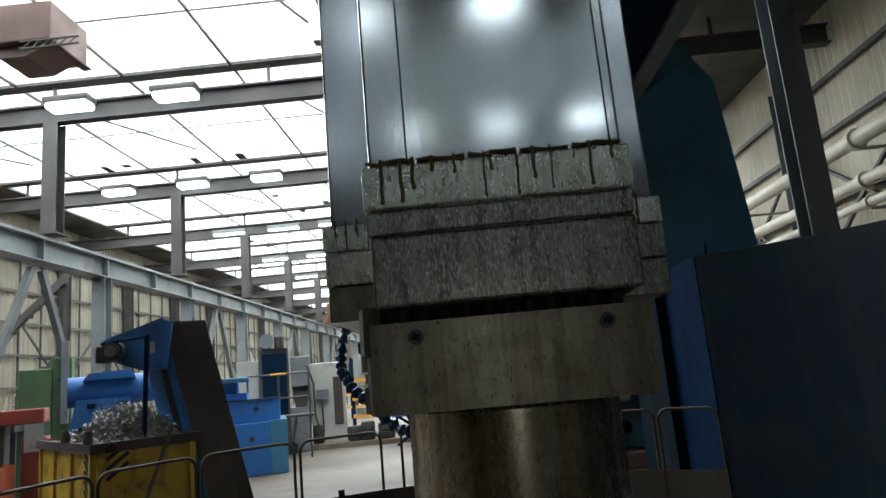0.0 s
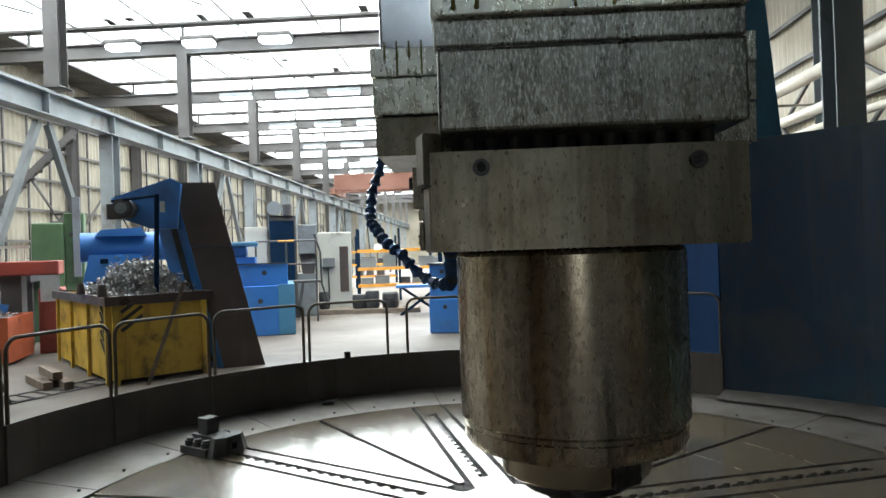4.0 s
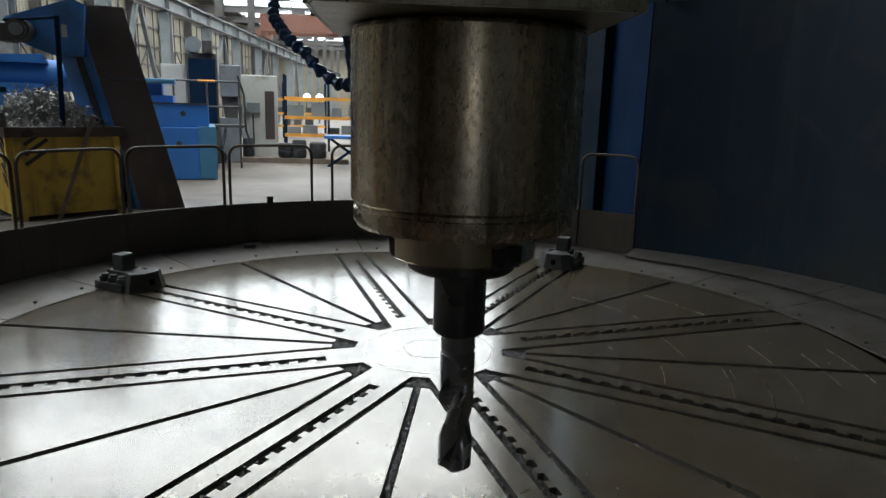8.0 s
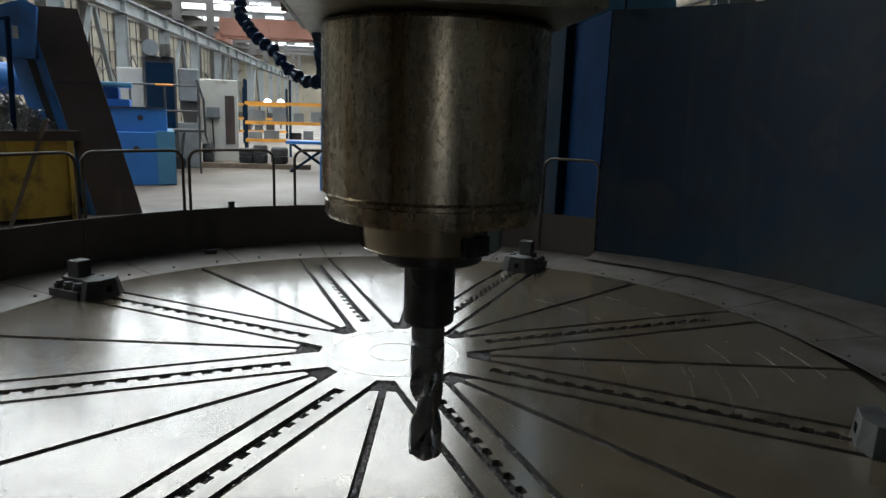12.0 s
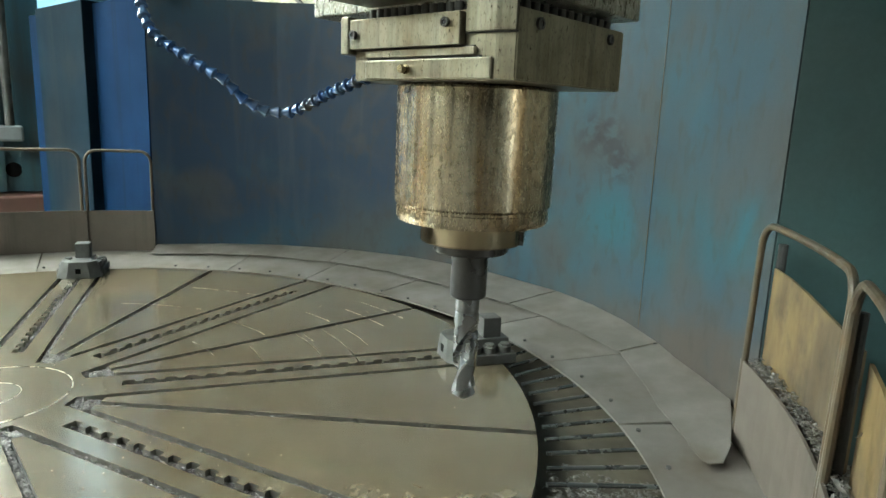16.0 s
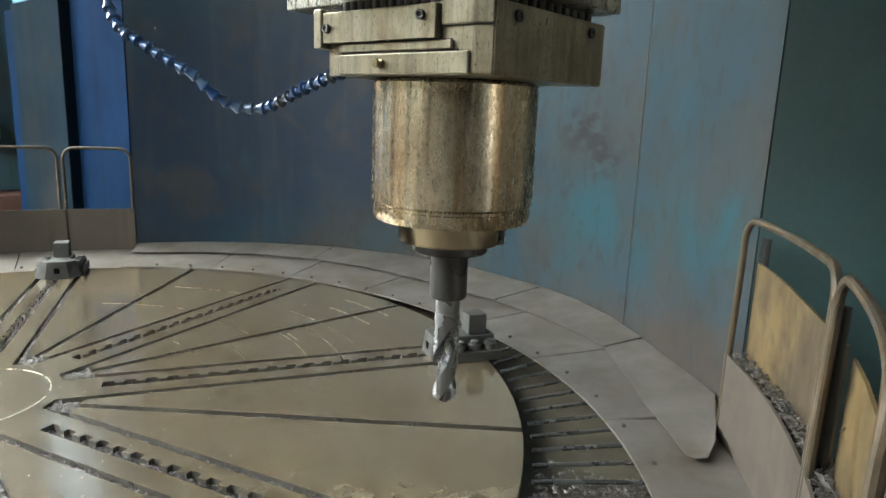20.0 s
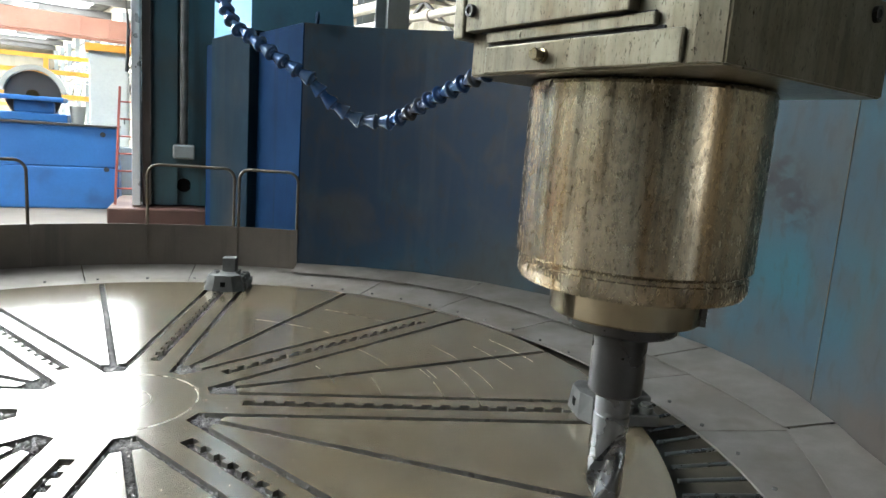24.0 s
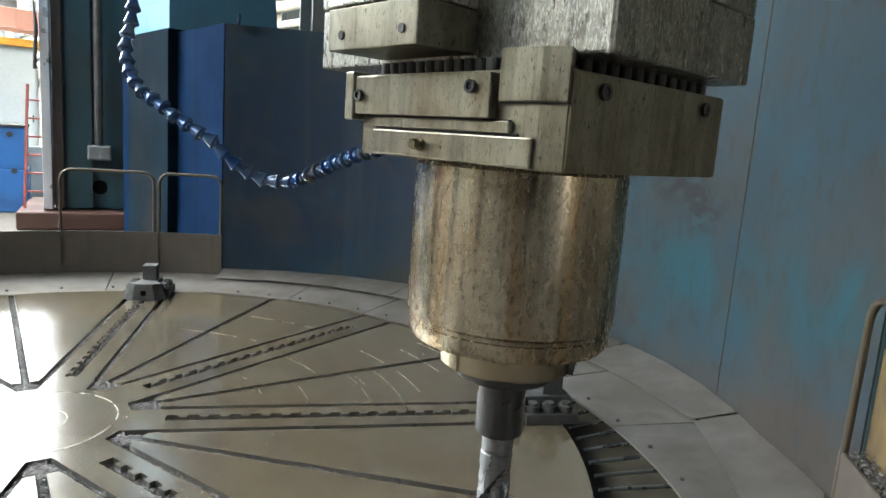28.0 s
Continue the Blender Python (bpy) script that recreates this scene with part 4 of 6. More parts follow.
def ring_panel(a0, a1, r, z0, z1, th=0.012, n=8):
    pts = [tuple(polar(r, a0 + (a1 - a0) * i / n).xy) for i in range(n + 1)]
    pts += [tuple(polar(r + th, a1 + (a0 - a1) * i / n).xy) for i in range(n + 1)]
    return prism(B(), pts, z0, z1)


for a0, a1 in SEG:
    part("ring_panel", ring_panel(a0 + 0.06, a1 - 0.06, 3.65, FZ, 0.455), M_RINGWALL, ring, smooth=0)
for a0, a1 in ((-83.3, -67.2), (-99.0, -83.5)):
    part("ring_panel", ring_panel(a0, a1, 3.88, -0.36, 0.455), M_RINGWALL, ring, smooth=0)


def hoop(r, a0, a1, z0, z1, name="guard_rail", tube_r=0.0155, lean=0.0):
    """A bent tube standing on the guard ring."""
    t = thing(name, "bent steel tube guard rail standing on the ring", "guard rail", None, "guard rails")
    pts, n, rb = [], 10, 0.11
    da = math.degrees(rb / r)
    for z in (z0, (z0 + z1) / 2, z1 - rb):
        pts.append(polar(r, a0, z))
    for i in range(1, 6):
        q = i / 6 * math.pi / 2
        pts.append(polar(r, a0 + da * (1 - math.cos(q)), z1 - rb + rb * math.sin(q)))
    for i in range(n + 1):
        pts.append(polar(r, a0 + da + (a1 - a0 - 2 * da) * i / n, z1))
    for i in range(1, 6):
        q = i / 6 * math.pi / 2
        pts.append(polar(r, a1 - da * (1 - math.sin(q)), z1 - rb + rb * math.cos(q)))
    for z in (z1 - rb, (z0 + z1) / 2, z0):
        pts.append(polar(r, a1, z))
    if lean:
        pts = [polar(math.hypot(p.x, p.y) + lean * (p.z - 0.45), math.degrees(math.atan2(p.y, p.x)), p.z) for p in pts]
    part("rail_tube", tube(B(), pts, tube_r, 10), M_RAIL, t)
    return t


for a0, a1 in ((156.6, 171), (141.2, 155.8), (125.7, 140.4), (109.6, 124.8), (94.6, 108.6), (77, 91), (47.0, 60.4), (36.5, 46.2)):
    hoop(3.675, a0, a1, FZ, 1.07)
for a0, a1 in ((-83.6, -67.5), (-99.0, -84.1)):
    hoop(3.892, a0, a1, FZ, 1.125, tube_r=0.0165, lean=0.012)

# skirt plates between the table's edge and the walls
skirt = thing("table_skirt", "sloping grey sheet skirt bolted round the table's edge", "skirt", kind="structure")


def skirt_plate(a0, a1, r0, r1, z0, z1, n=6, s0=None, s1=None):
    """A sloping plate; r0/r1 inner and outer radius at a0, s0/s1 those at a1."""
    s0, s1 = s0 or r0, s1 or r1
    bm = B()
    rows = []
    for d in (0.0, 0.012):
        row = []
        for i in range(n + 1):
            f, a = i / n, a0 + (a1 - a0) * i / n
            row.append((bm.verts.new(polar(r0 + (s0 - r0) * f, a, z0 - d)), bm.verts.new(polar(r1 + (s1 - r1) * f, a, z1 - d))))
        rows.append(row)
    t, u = rows
    for i in range(n):
        bm.faces.new((t[i][0], t[i][1], t[i + 1][1], t[i + 1][0]))
        bm.faces.new((u[i][0], u[i + 1][0], u[i + 1][1], u[i][1]))
        bm.faces.new((t[i][0], t[i + 1][0], u[i + 1][0], u[i][0]))
        bm.faces.new((t[i][1], u[i][1], u[i + 1][1], t[i + 1][1]))
    bm.faces.new((t[0][0], u[0][0], u[0][1], t[0][1]))
    bm.faces.new((t[n][0], t[n][1], u[n][1], u[n][0]))
    return bm


for a0 in range(36, 172, 17):
    part("skirt_plate", skirt_plate(a0 + 0.1, a0 + 16.9, 2.97, 3.645, -0.01, 0.03), M_SKIRT, skirt, smooth=0)
# plates along the enclosure: the inner edge swings away from the table over the chip grate
WALL = [(36.2, 3.66), (24, 3.80), (10, 3.95), (-6, 4.06), (-22, 4.13), (-36, 4.12), (-44.8, 4.075), (-54, 3.989), (-65.2, 4.027)]
INNER = [(36.2, 2.97), (24, 2.97), (10, 2.97), (-6, 2.97), (-22, 2.985), (-35, 3.098), (-43, 3.19), (-49.5, 3.226), (-56.5, 3.30), (-68, 3.395), (-74, 3.47), (-92, 3.55)]
LIP = [(36.2, 3.395), (16.7, 3.512), (5.5, 3.537), (-16.4, 3.51), (-29.8, 3.58), (-49.2, 3.735), (-53.5, 3.682), (-62.5, 3.61), (-72.0, 3.66)]


def lerp_at(tab, a):
    for (a0, r0), (a1, r1) in zip(tab, tab[1:]):
        if a0 >= a >= a1:
            return r0 + (r1 - r0) * (a0 - a) / (a0 - a1)
    return tab[-1][1]


for a0, a1 in ((36, 20), (19.8, 4), (3.8, -12), (-12.2, -35), (-35.2, -49), (-49.2, -64.6), (-64.8, -78), (-78.2, -92)):
    n = 8
    f = lambda a: max(lerp_at(LIP, a) + 0.05, 3.88 if a < -64.7 else 0)
    part("skirt_plate", skirt_plate(a0, a1, lerp_at(INNER, a0), f(a0), 0.0, 0.03, n, lerp_at(INNER, a1), f(a1)), M_SKIRT, skirt, smooth=0)
# folded upper plates along the screen's foot, their inner lip a little proud
for stops in ((36, 26, 16.7, 5.6), (5.4, -5, -16.4, -29.7), (-30, -36, -42.5, -49.1), (-49.5, -53.5, -58, -62.5, -68, -70.6)):
    bm = B()
    rows = []
    for a in stops:
        r0, r1 = lerp_at(LIP, a), lerp_at(WALL, a) - 0.012
        if a < -64.5:
            r1 = 3.86 + (a + 68) * 0.022
        rows.append([bm.verts.new(polar(r, a, z)) for r, z in ((r0, 0.050), (r1, 0.098), (r1, 0.094), (r0, 0.046))])
    if stops[-1] < -70:
        # rounded free end
        for a, r0, r1, z0, z1 in ((-71.6, 3.665, 3.765, 0.052, 0.072), (-72.2, 3.69, 3.745, 0.058, 0.068)):
            rows.append([bm.verts.new(polar(r, a, z)) for r, z in ((r0, z0), (r1, z1), (r1, z1 - 0.004), (r0, z0 - 0.004))])
    for p, q in zip(rows, rows[1:]):
        for i in range(4):
            bm.faces.new((p[i], p[(i + 1) % 4], q[(i + 1) % 4], q[i]))
    bm.faces.new(rows[0][::-1])
    bm.faces.new(rows[-1])
    part("upper_plate", bm, M_SKIRT, skirt, "folded grey sheet lip along the screen", smooth=20)

enclosure = thing("enclosure_screen", "tall stained blue sheet-metal splash screen round the machine", "screen", kind="structure")
WT = 2.62
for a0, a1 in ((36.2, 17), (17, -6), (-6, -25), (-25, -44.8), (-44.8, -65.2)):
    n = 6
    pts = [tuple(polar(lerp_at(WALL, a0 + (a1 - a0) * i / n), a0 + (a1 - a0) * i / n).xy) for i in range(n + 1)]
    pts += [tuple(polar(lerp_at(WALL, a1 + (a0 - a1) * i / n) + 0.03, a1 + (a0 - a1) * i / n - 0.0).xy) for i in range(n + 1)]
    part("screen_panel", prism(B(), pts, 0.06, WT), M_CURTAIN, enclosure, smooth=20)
p0 = polar(3.66, 36.3)
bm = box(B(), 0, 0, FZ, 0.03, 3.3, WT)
part("side_panel", bm, M_DEEPBLUE, enclosure, "deep blue side sheet, darker for the shade it stands in", Matrix.Translation((p0.x, p0.y + 0.01, 0)) @ pose(0, 0, 0, 0, 0, HALL), 0)
p1 = polar(4.035, -65.3)
bm = box(B(), 0, -2.2, FZ, 0.03, 0, 3.2)
part("return_panel", bm, M_TEALDK, enclosure, "dark teal return sheet", Matrix.Translation((p1.x, p1.y, 0)) @ pose(0, 0, 0, 0, 0, 12), 0)

for a in (-44.8,):
    r = lerp_at(WALL, a) - 0.004
    part("seam_bead", box(B(), -0.001, -0.0025, 0.10, 0.004, 0.0025, WT - 0.02), M_RAIL, enclosure, "brown weld seam between the sheets", Matrix.Translation(polar(r, a)) @ pose(0, 0, 0, 0, 0, a), 0)
# chip grate in the pit beside the table
grate = thing("chip_grate", "row of steel bars over the chip pit beside the table", "grate", kind="structure")
for i in range(22):
    a = -35.0 - i * 2.72
    r1 = lerp_at(INNER, a + 2.0) + 0.03
    p, q = polar(RT + 0.045, a, -0.030), polar(r1, a + 1.9, -0.022)
    part("grate_bar", rod(B(), p, q, 0.0105, n=12), M_GRATE, grate, smooth=50)
bm = B()
lathe(bm, [(3.6, -0.13), (3.6, -0.115)], 64)
single("chip_tray", bm, M_TRAY, "brown oily chip tray under the grate bars", "tray", kind="structure", smooth=0)
for a in range(-90, 36, 6):
    r = lerp_at(INNER, a) + 0.07
    part("skirt_bolt", rod(B(), polar(r, a, 0.0), polar(r, a, 0.016), 0.012, n=8), M_JAW, skirt)
for a in range(44, 172, 8):
    part("skirt_bolt", rod(B(), polar(3.08, a, -0.01), polar(3.08, a, 0.012), 0.012, n=8), M_JAW, skirt)
part("lift_lug", box(B(), -0.03, -0.02, 0.45, 0.03, 0.02, 0.52), M_RUBBER, ring, "small black lug on the ring's edge", Matrix.Translation(polar(3.66, 102.0)) @ pose(0, 0, 0, 0, 0, 12), 0)
part("lift_lug", box(B(), -0.06, -0.04, 0.02, 0.06, 0.04, 0.06), M_RUBBER, skirt, "small black clip", Matrix.Translation(polar(3.42, 107.0)), 0)
for a in (46.6, 60.8, 76.5, 92.6, 109.0, 125.2, 140.8, 156.2):
    part("seam_strip", box(B(), -0.02, -0.012, FZ, 0.02, 0.0, 0.45), M_RINGWALL, ring, "", Matrix.Translation(polar(3.648, a)) @ pose(0, 0, 0, 0, 0, a - 90), 0)

# plywood boards behind the near rails
for a0, a1, top, dip in ((-82.6, -67.7, 0.905, 0.035), (-98.0, -83.9, 0.85, 0.10)):
    b = thing("plywood_board", "oil-soaked brown plywood board tied behind the guard rail", "board", None, "plywood boards")
    n = 6
    pts = [tuple(polar(3.965, a0 + (a1 - a0) * i / n).xy) for i in range(n + 1)] + [tuple(polar(3.977, a1 + (a0 - a1) * i / n).xy) for i in range(n + 1)]
    bm = B()
    k = len(pts)
    lo, hi = [], []
    for i, (x, y) in enumerate(pts):
        f = (i if i <= n else k - 1 - i) / n
        lo.append(bm.verts.new((x, y, -0.36)))
        hi.append(bm.verts.new((x, y, top - dip * (1 - f) - 0.012 * math.sin(5 * f))))
    for i in range(k):
        bm.faces.new((lo[i], lo[(i + 1) % k], hi[(i + 1) % k], hi[i]))
    for i in range(n):
        bm.faces.new((hi[i], hi[i + 1], hi[k - 2 - i], hi[k - 1 - i]))
    part("sheet", bm, M_WOOD, b, smooth=0)
bm = B()
tube(bm, [polar(3.995, -67.6, z) for z in (-0.1, 0.3, 1.03)], 0.022, 10)
single("rail_post", bm, M_RUBBER, "black upright post behind the guard rail", "post")
bm = B()
tube(bm, [polar(3.935, -83.4, z) for z in (-0.1, 0.3, 1.01)], 0.018, 10)
single("rail_post", bm, M_RUBBER, "black upright post behind the guard rail", "post")


def chips(name, label, spots, spread, size, seed, m=None, up=0.0, mat=None):
    """Loose curled chips: small bent strips scattered about the given spots (x, y, z)."""
    rnd = random.Random(seed)
    verts, faces = [], []
    for x, y, z in spots:
        cx, cy = x + rnd.gauss(0, spread), y + rnd.gauss(0, spread)
        s = size * rnd.uniform(0.5, 1.6)
        q = Euler((rnd.uniform(0, 6.3), rnd.uniform(0, 6.3), rnd.uniform(0, 6.3))).to_matrix()
        base = len(verts)
        steps, turn, rr = 5, rnd.uniform(1.5, 5.5), s * 0.5
        for i in range(steps + 1):
            t_ = turn * i / steps
            for h in (-0.2, 0.2):
                v = q @ Vector((rr * math.cos(t_), rr * math.sin(t_), s * (h + 0.12 * t_)))
                verts.append((cx + v.x, cy + v.y, z + abs(v.z) * 0.7 + up))
        for i in range(steps):
            k = base + 2 * i
            faces.append((k, k + 1, k + 3, k + 2))
    me = bpy.data.meshes.new(name)
    me.from_pydata(verts, [], faces)
    me.materials.append(mat or M_CHIP)
    ob = new(name, me)
    if m is not None:
        ob.matrix_basis = m
    return tagged(ob, label, "chips", kind="stuff")


rnd = random.Random(5)
spots = []
for k in range(8):
    a = 22.5 + 45 * k
    for _ in range(728):
        r = rnd.uniform(0.50, 0.61)
        p = polar(r, a) + Vector((rnd.gauss(0, 0.03), rnd.gauss(0, 0.03), 0))
        spots.append((p.x, p.y, -0.030 + rnd.uniform(0, 0.020)))
    for _ in range(1260):
        p = polar(rnd.uniform(0.55, 2.0) ** 1.0, a)
        spots.append((p.x + rnd.gauss(0, 0.006), p.y + rnd.gauss(0, 0.006), -0.030 + rnd.uniform(0, 0.018)))
for k in range(8):
    a = 45 * k
    for s_ in (-1, 1):
        for _ in range(900):
            r, o = rnd.uniform(0.6, 2.3), s_ * (D + rnd.gauss(0, 0.008))
            x, y = rot((r, o), a)
            spots.append((x, y, -0.030 + rnd.uniform(0, 0.018)))
    for _ in range(900):
        x, y = rot((rnd.uniform(0.66, 2.6), rnd.gauss(0.01, 0.015)), a)
        spots.append((x, y, -0.030 + rnd.uniform(0, 0.018)))
chips("slot_chips", "fine grey steel chips lying in the table slots", spots, 0.003, 0.0105, 1)
spots = [(*polar(rnd.uniform(0.3, 2.7), rnd.uniform(0, 360)).xy, 0.001) for _ in range(260)]
spots += [(*polar(rnd.gauss(1.2, 0.45), rnd.uniform(120, 260)).xy, 0.001) for _ in range(260)]
spots += [(*rot((rnd.gauss(0.95, 0.22), rnd.gauss(0, 0.05)), 180), 0.001) for _ in range(60)]
chips("table_chips", "a few loose chips on the table top", spots, 0.01, 0.008, 2)
spots = [(*polar(rnd.uniform(2.98, 3.50), rnd.uniform(-95, -73)).xy, -0.11 + rnd.uniform(0, 0.075)) for _ in range(2600)]
chips("pit_chips", "heap of chips in the pit under the grate", spots, 0.02, 0.020, 3, mat=M_DULLCHIP)
spots = [(*polar(rnd.uniform(3.90, 3.955), rnd.uniform(-96, -67.8)).xy, 0.43 + rnd.uniform(0, 0.05)) for _ in range(1500)]
chips("ledge_chips", "grey chips caught between ring sheet and plywood", spots, 0.006, 0.016, 4, mat=M_DULLCHIP)

# ---- the ram and milling head ----
HC = Vector((-0.945, -3.185, 0))                             # axis of the spindle
MF = Matrix.Translation(HC) @ pose(0, 0, 0, 0, 0, -14.9)      # x across, y back, z up
ZB = 1.600
head = thing("milling_head", "oil-stained steel milling head with spindle, hung under the machine ram", "milling head", MF)
bm = prism(B(), [(-0.139, -0.167), (0.131, -0.167), (0.131, 0.130), (-0.130, 0.130), (-0.146, 0.114), (-0.146, -0.143)], ZB, ZB + 0.086)
bmesh.ops.bevel(bm, geom=list(bm.edges), offset=0.0018, segments=2, affect="EDGES")
part("head_block", bm, M_HEAD, head)
for x in (-0.094, 0.088):
    b = part("bolt", lathe(B(), [(0.0045, -0.001), (0.0075, -0.001), (0.0075, 0.003), (0.0045, 0.003)], 18, loop=True), M_BLACKSTEEL, head, "dark socket bolt", Matrix.Translation((x, -0.168, ZB + 0.071)) @ pose(0, 0, 0, 90))
    part("socket", rod(B(), (0, 0, -0.0005), (0, 0, 0.0015), 0.0045, n=6), M_RUBBER, b)
# side clamp: upper bar, thin ledge, lower panel, pins
part("clamp_bar", box(B(), -0.160, -0.093, ZB + 0.0425, -0.1465, 0.112, ZB + 0.083, 0.0012), M_HEAD, head)
part("clamp_shoulder", box(B(), -0.163, 0.1125, ZB + 0.036, -0.120, 0.128, ZB + 0.088, 0.002), M_HEAD, head)
part("ledge", box(B(), -0.1535, -0.113, ZB + 0.0305, -0.1465, 0.084, ZB + 0.0405, 0.001), M_HEAD, head)
part("lower_panel", box(B(), -0.151, -0.138, ZB + 0.0015, -0.1465, 0.088, ZB + 0.0275, 0.0015), M_HEAD, head)
part("clamp_groove", box(B(), -0.1490, -0.120, ZB + 0.0277, -0.1463, 0.086, ZB + 0.0303), M_RUBBER, head, "dark narrow groove", smooth=0)
part("clamp_groove", box(B(), -0.1490, -0.110, ZB + 0.0407, -0.1463, 0.10, ZB + 0.0423), M_RUBBER, head, "dark narrow groove", smooth=0)
for y, z in ((-0.072, 0.070), (0.102, 0.062)):
    b = part("clamp_bolt", lathe(B(), [(0.0035, 0.0), (0.0062, 0.0), (0.0062, 0.005), (0.0035, 0.005)], 16, loop=True), M_BLACKSTEEL, head, "dark socket screw", Matrix.Translation((-0.160, y, ZB + z)) @ pose(0, 0, 0, 0, -90, 0))
    part("socket", rod(B(), (0, 0, 0.001), (0, 0, 0.003), 0.0035, n=6), M_RUBBER, b)
part("clamp_pin", rod(rod(B(), (-0.151, 0.005, ZB + 0.0145), (-0.155, 0.005, ZB + 0.0145), 0.0065, n=12), (-0.155, 0.005, ZB + 0.0145), (-0.164, 0.005, ZB + 0.0145), 0.0055, n=6), M_NUT, head, "bright hexagon pin")
bm = prism(B(), [(-0.1535, -0.098), (-0.1515, -0.143), (-0.1435, -0.168), (-0.128, -0.160), (-0.128, -0.098)][::-1], ZB + 0.058, ZB + 0.103)
bmesh.ops.bevel(bm, geom=list(bm.edges), offset=0.001, segments=2, affect="EDGES")
part("corner_key", bm, M_HEAD, head)
part("key_joint", prism(B(), [(-0.1495, -0.0965), (-0.1483, -0.143), (-0.1405, -0.1695), (-0.128, -0.160), (-0.128, -0.0965)][::-1], ZB + 0.0562, ZB + 0.0578), M_RUBBER, head, "dark narrow joint", smooth=0)
bm = box(B(), -0.120, -0.140, ZB + 0.086, 0.112, 0.120, ZB + 0.103)
part("coupling_plate", bm, M_RUBBER, head, "dark recessed coupling", smooth=0)
bm = lathe(B(), [(0.0055, 0.0865), (0.0065, 0.090), (0.0065, 0.0985)], 10)
tooth = part("coupling_tooth", bm, M_JAW, head, "", pose(-0.105, -0.153, ZB))
for i in range(1, 11):
    twin(tooth, pose(-0.105 + i * 0.0205, -0.153, ZB), head)
for i in range(12):
    twin(tooth, pose(-0.134, -0.070 + i * 0.0145, ZB), head)
bm = lathe(B(), [(0.116, ZB), (0.1215, ZB - 0.003), (0.1225, ZB - 0.006), (0.1225, ZB - 0.176), (0.119, ZB - 0.179), (0.1175, ZB - 0.180), (0.1175, ZB - 0.184), (0.1195, ZB - 0.185), (0.1195, ZB - 0.198), (0.116, ZB - 0.204), (0.100, ZB - 0.206)], 96)
part("spindle_body", bm, M_SPINDLE, head, "oil-streaked steel spindle sleeve")
bm = lathe(B(), [(0.077, ZB - 0.205), (0.081, ZB - 0.208), (0.081, ZB - 0.236), (0.0785, ZB - 0.2385), (0.060, ZB - 0.239)], 72)
part("spindle_nut", bm, M_NUT, head, "bright turned steel nut")
bm = lathe(B(), [(0.054, ZB - 0.238), (0.0597, ZB - 0.240), (0.0597, ZB - 0.252), (0.057, ZB - 0.255), (0.03, ZB - 0.2555)], 56)
part("tool_flange", bm, M_BLACKSTEEL, head)
bm = lathe(B(), [(0.0295, ZB - 0.255), (0.0295, ZB - 0.327), (0.0275, ZB - 0.330), (0.019, ZB - 0.330)], 48)
part("tool_holder", bm, M_BLACKSTEEL, head, "blackened drill holder")
part("drive_key", box(B(), 0.064, -0.017, ZB - 0.2375, 0.0845, 0.017, ZB - 0.216, 0.001), M_BLACKSTEEL, head, "dark drive key let into the nut", pose(0, 0, 0, 0, 0, 300))

ram = thing("machine_ram", "ground steel machine ram with scraper plates and oil runs", "machine ram", MF)
ZS, Y0 = ZB + 0.098, -0.192
part("ram_bar", box(B(), -0.126, Y0 + 0.006, ZB + 0.15, 0.120, 0.235, 4.8, 0.003), M_RAM, ram, "polished ground steel bar")
part("ram_foot", box(B(), -0.128, Y0 - 0.002, ZS, 0.122, 0.235, ZS + 0.068, 0.003), M_RAMOIL, ram, "grimy scratched lower block")
part("ram_foot_strip", box(B(), -0.130, Y0, ZS + 0.0695, 0.122, 0.235, ZS + 0.092, 0.002), M_RAMOIL, ram, "grimy lower strip")
part("scraper_plate", box(B(), -0.132, Y0 - 0.004, ZS + 0.0935, 0.124, 0.235, ZS + 0.136, 0.002), M_RAMPLATE, ram, "pale scraper plate with oil runs")
part("guide_bar", box(B(), -0.196, -0.034, ZB + 0.20, 0.186, 0.100, 4.8, 0.003), M_CHROME, ram, "polished side guide")
z = ZB + 0.103
for i, h in enumerate((0.043, 0.041, 0.032)):
    part("side_plate", box(B(), -0.202 - 0.002 * i, -0.039, z, -0.128, 0.105, z + h - 0.0015, 0.0015), M_RAMPLATE if i else M_HEAD, ram)
    part("side_plate", box(B(), 0.124, -0.039, z, 0.192 + 0.001 * i, 0.105, z + h - 0.0015, 0.0015), M_RAMOIL if i < 2 else M_RAMPLATE, ram)
    z += h
for y in (-0.018, 0.08):
    part("plate_hole", rod(B(), (-0.2035, y, ZB + 0.118), (-0.2025, y, ZB + 0.118), 0.0045, n=12), M_RUBBER, ram, "dark bolt hole")
part("plate_seam", box(B(), -0.0885, Y0 + 0.0045, ZS + 0.137, -0.0872, Y0 + 0.0058, 4.8), M_RUBBER, ram, "thin dark upright seam", smooth=0)
part("plate_seam", box(B(), 0.1085, Y0 + 0.0045, ZS + 0.137, 0.1095, Y0 + 0.0058, 4.8), M_RUBBER, ram, "thin dark upright seam", smooth=0)
# oil runs on the front scraper plate
rnd = random.Random(11)
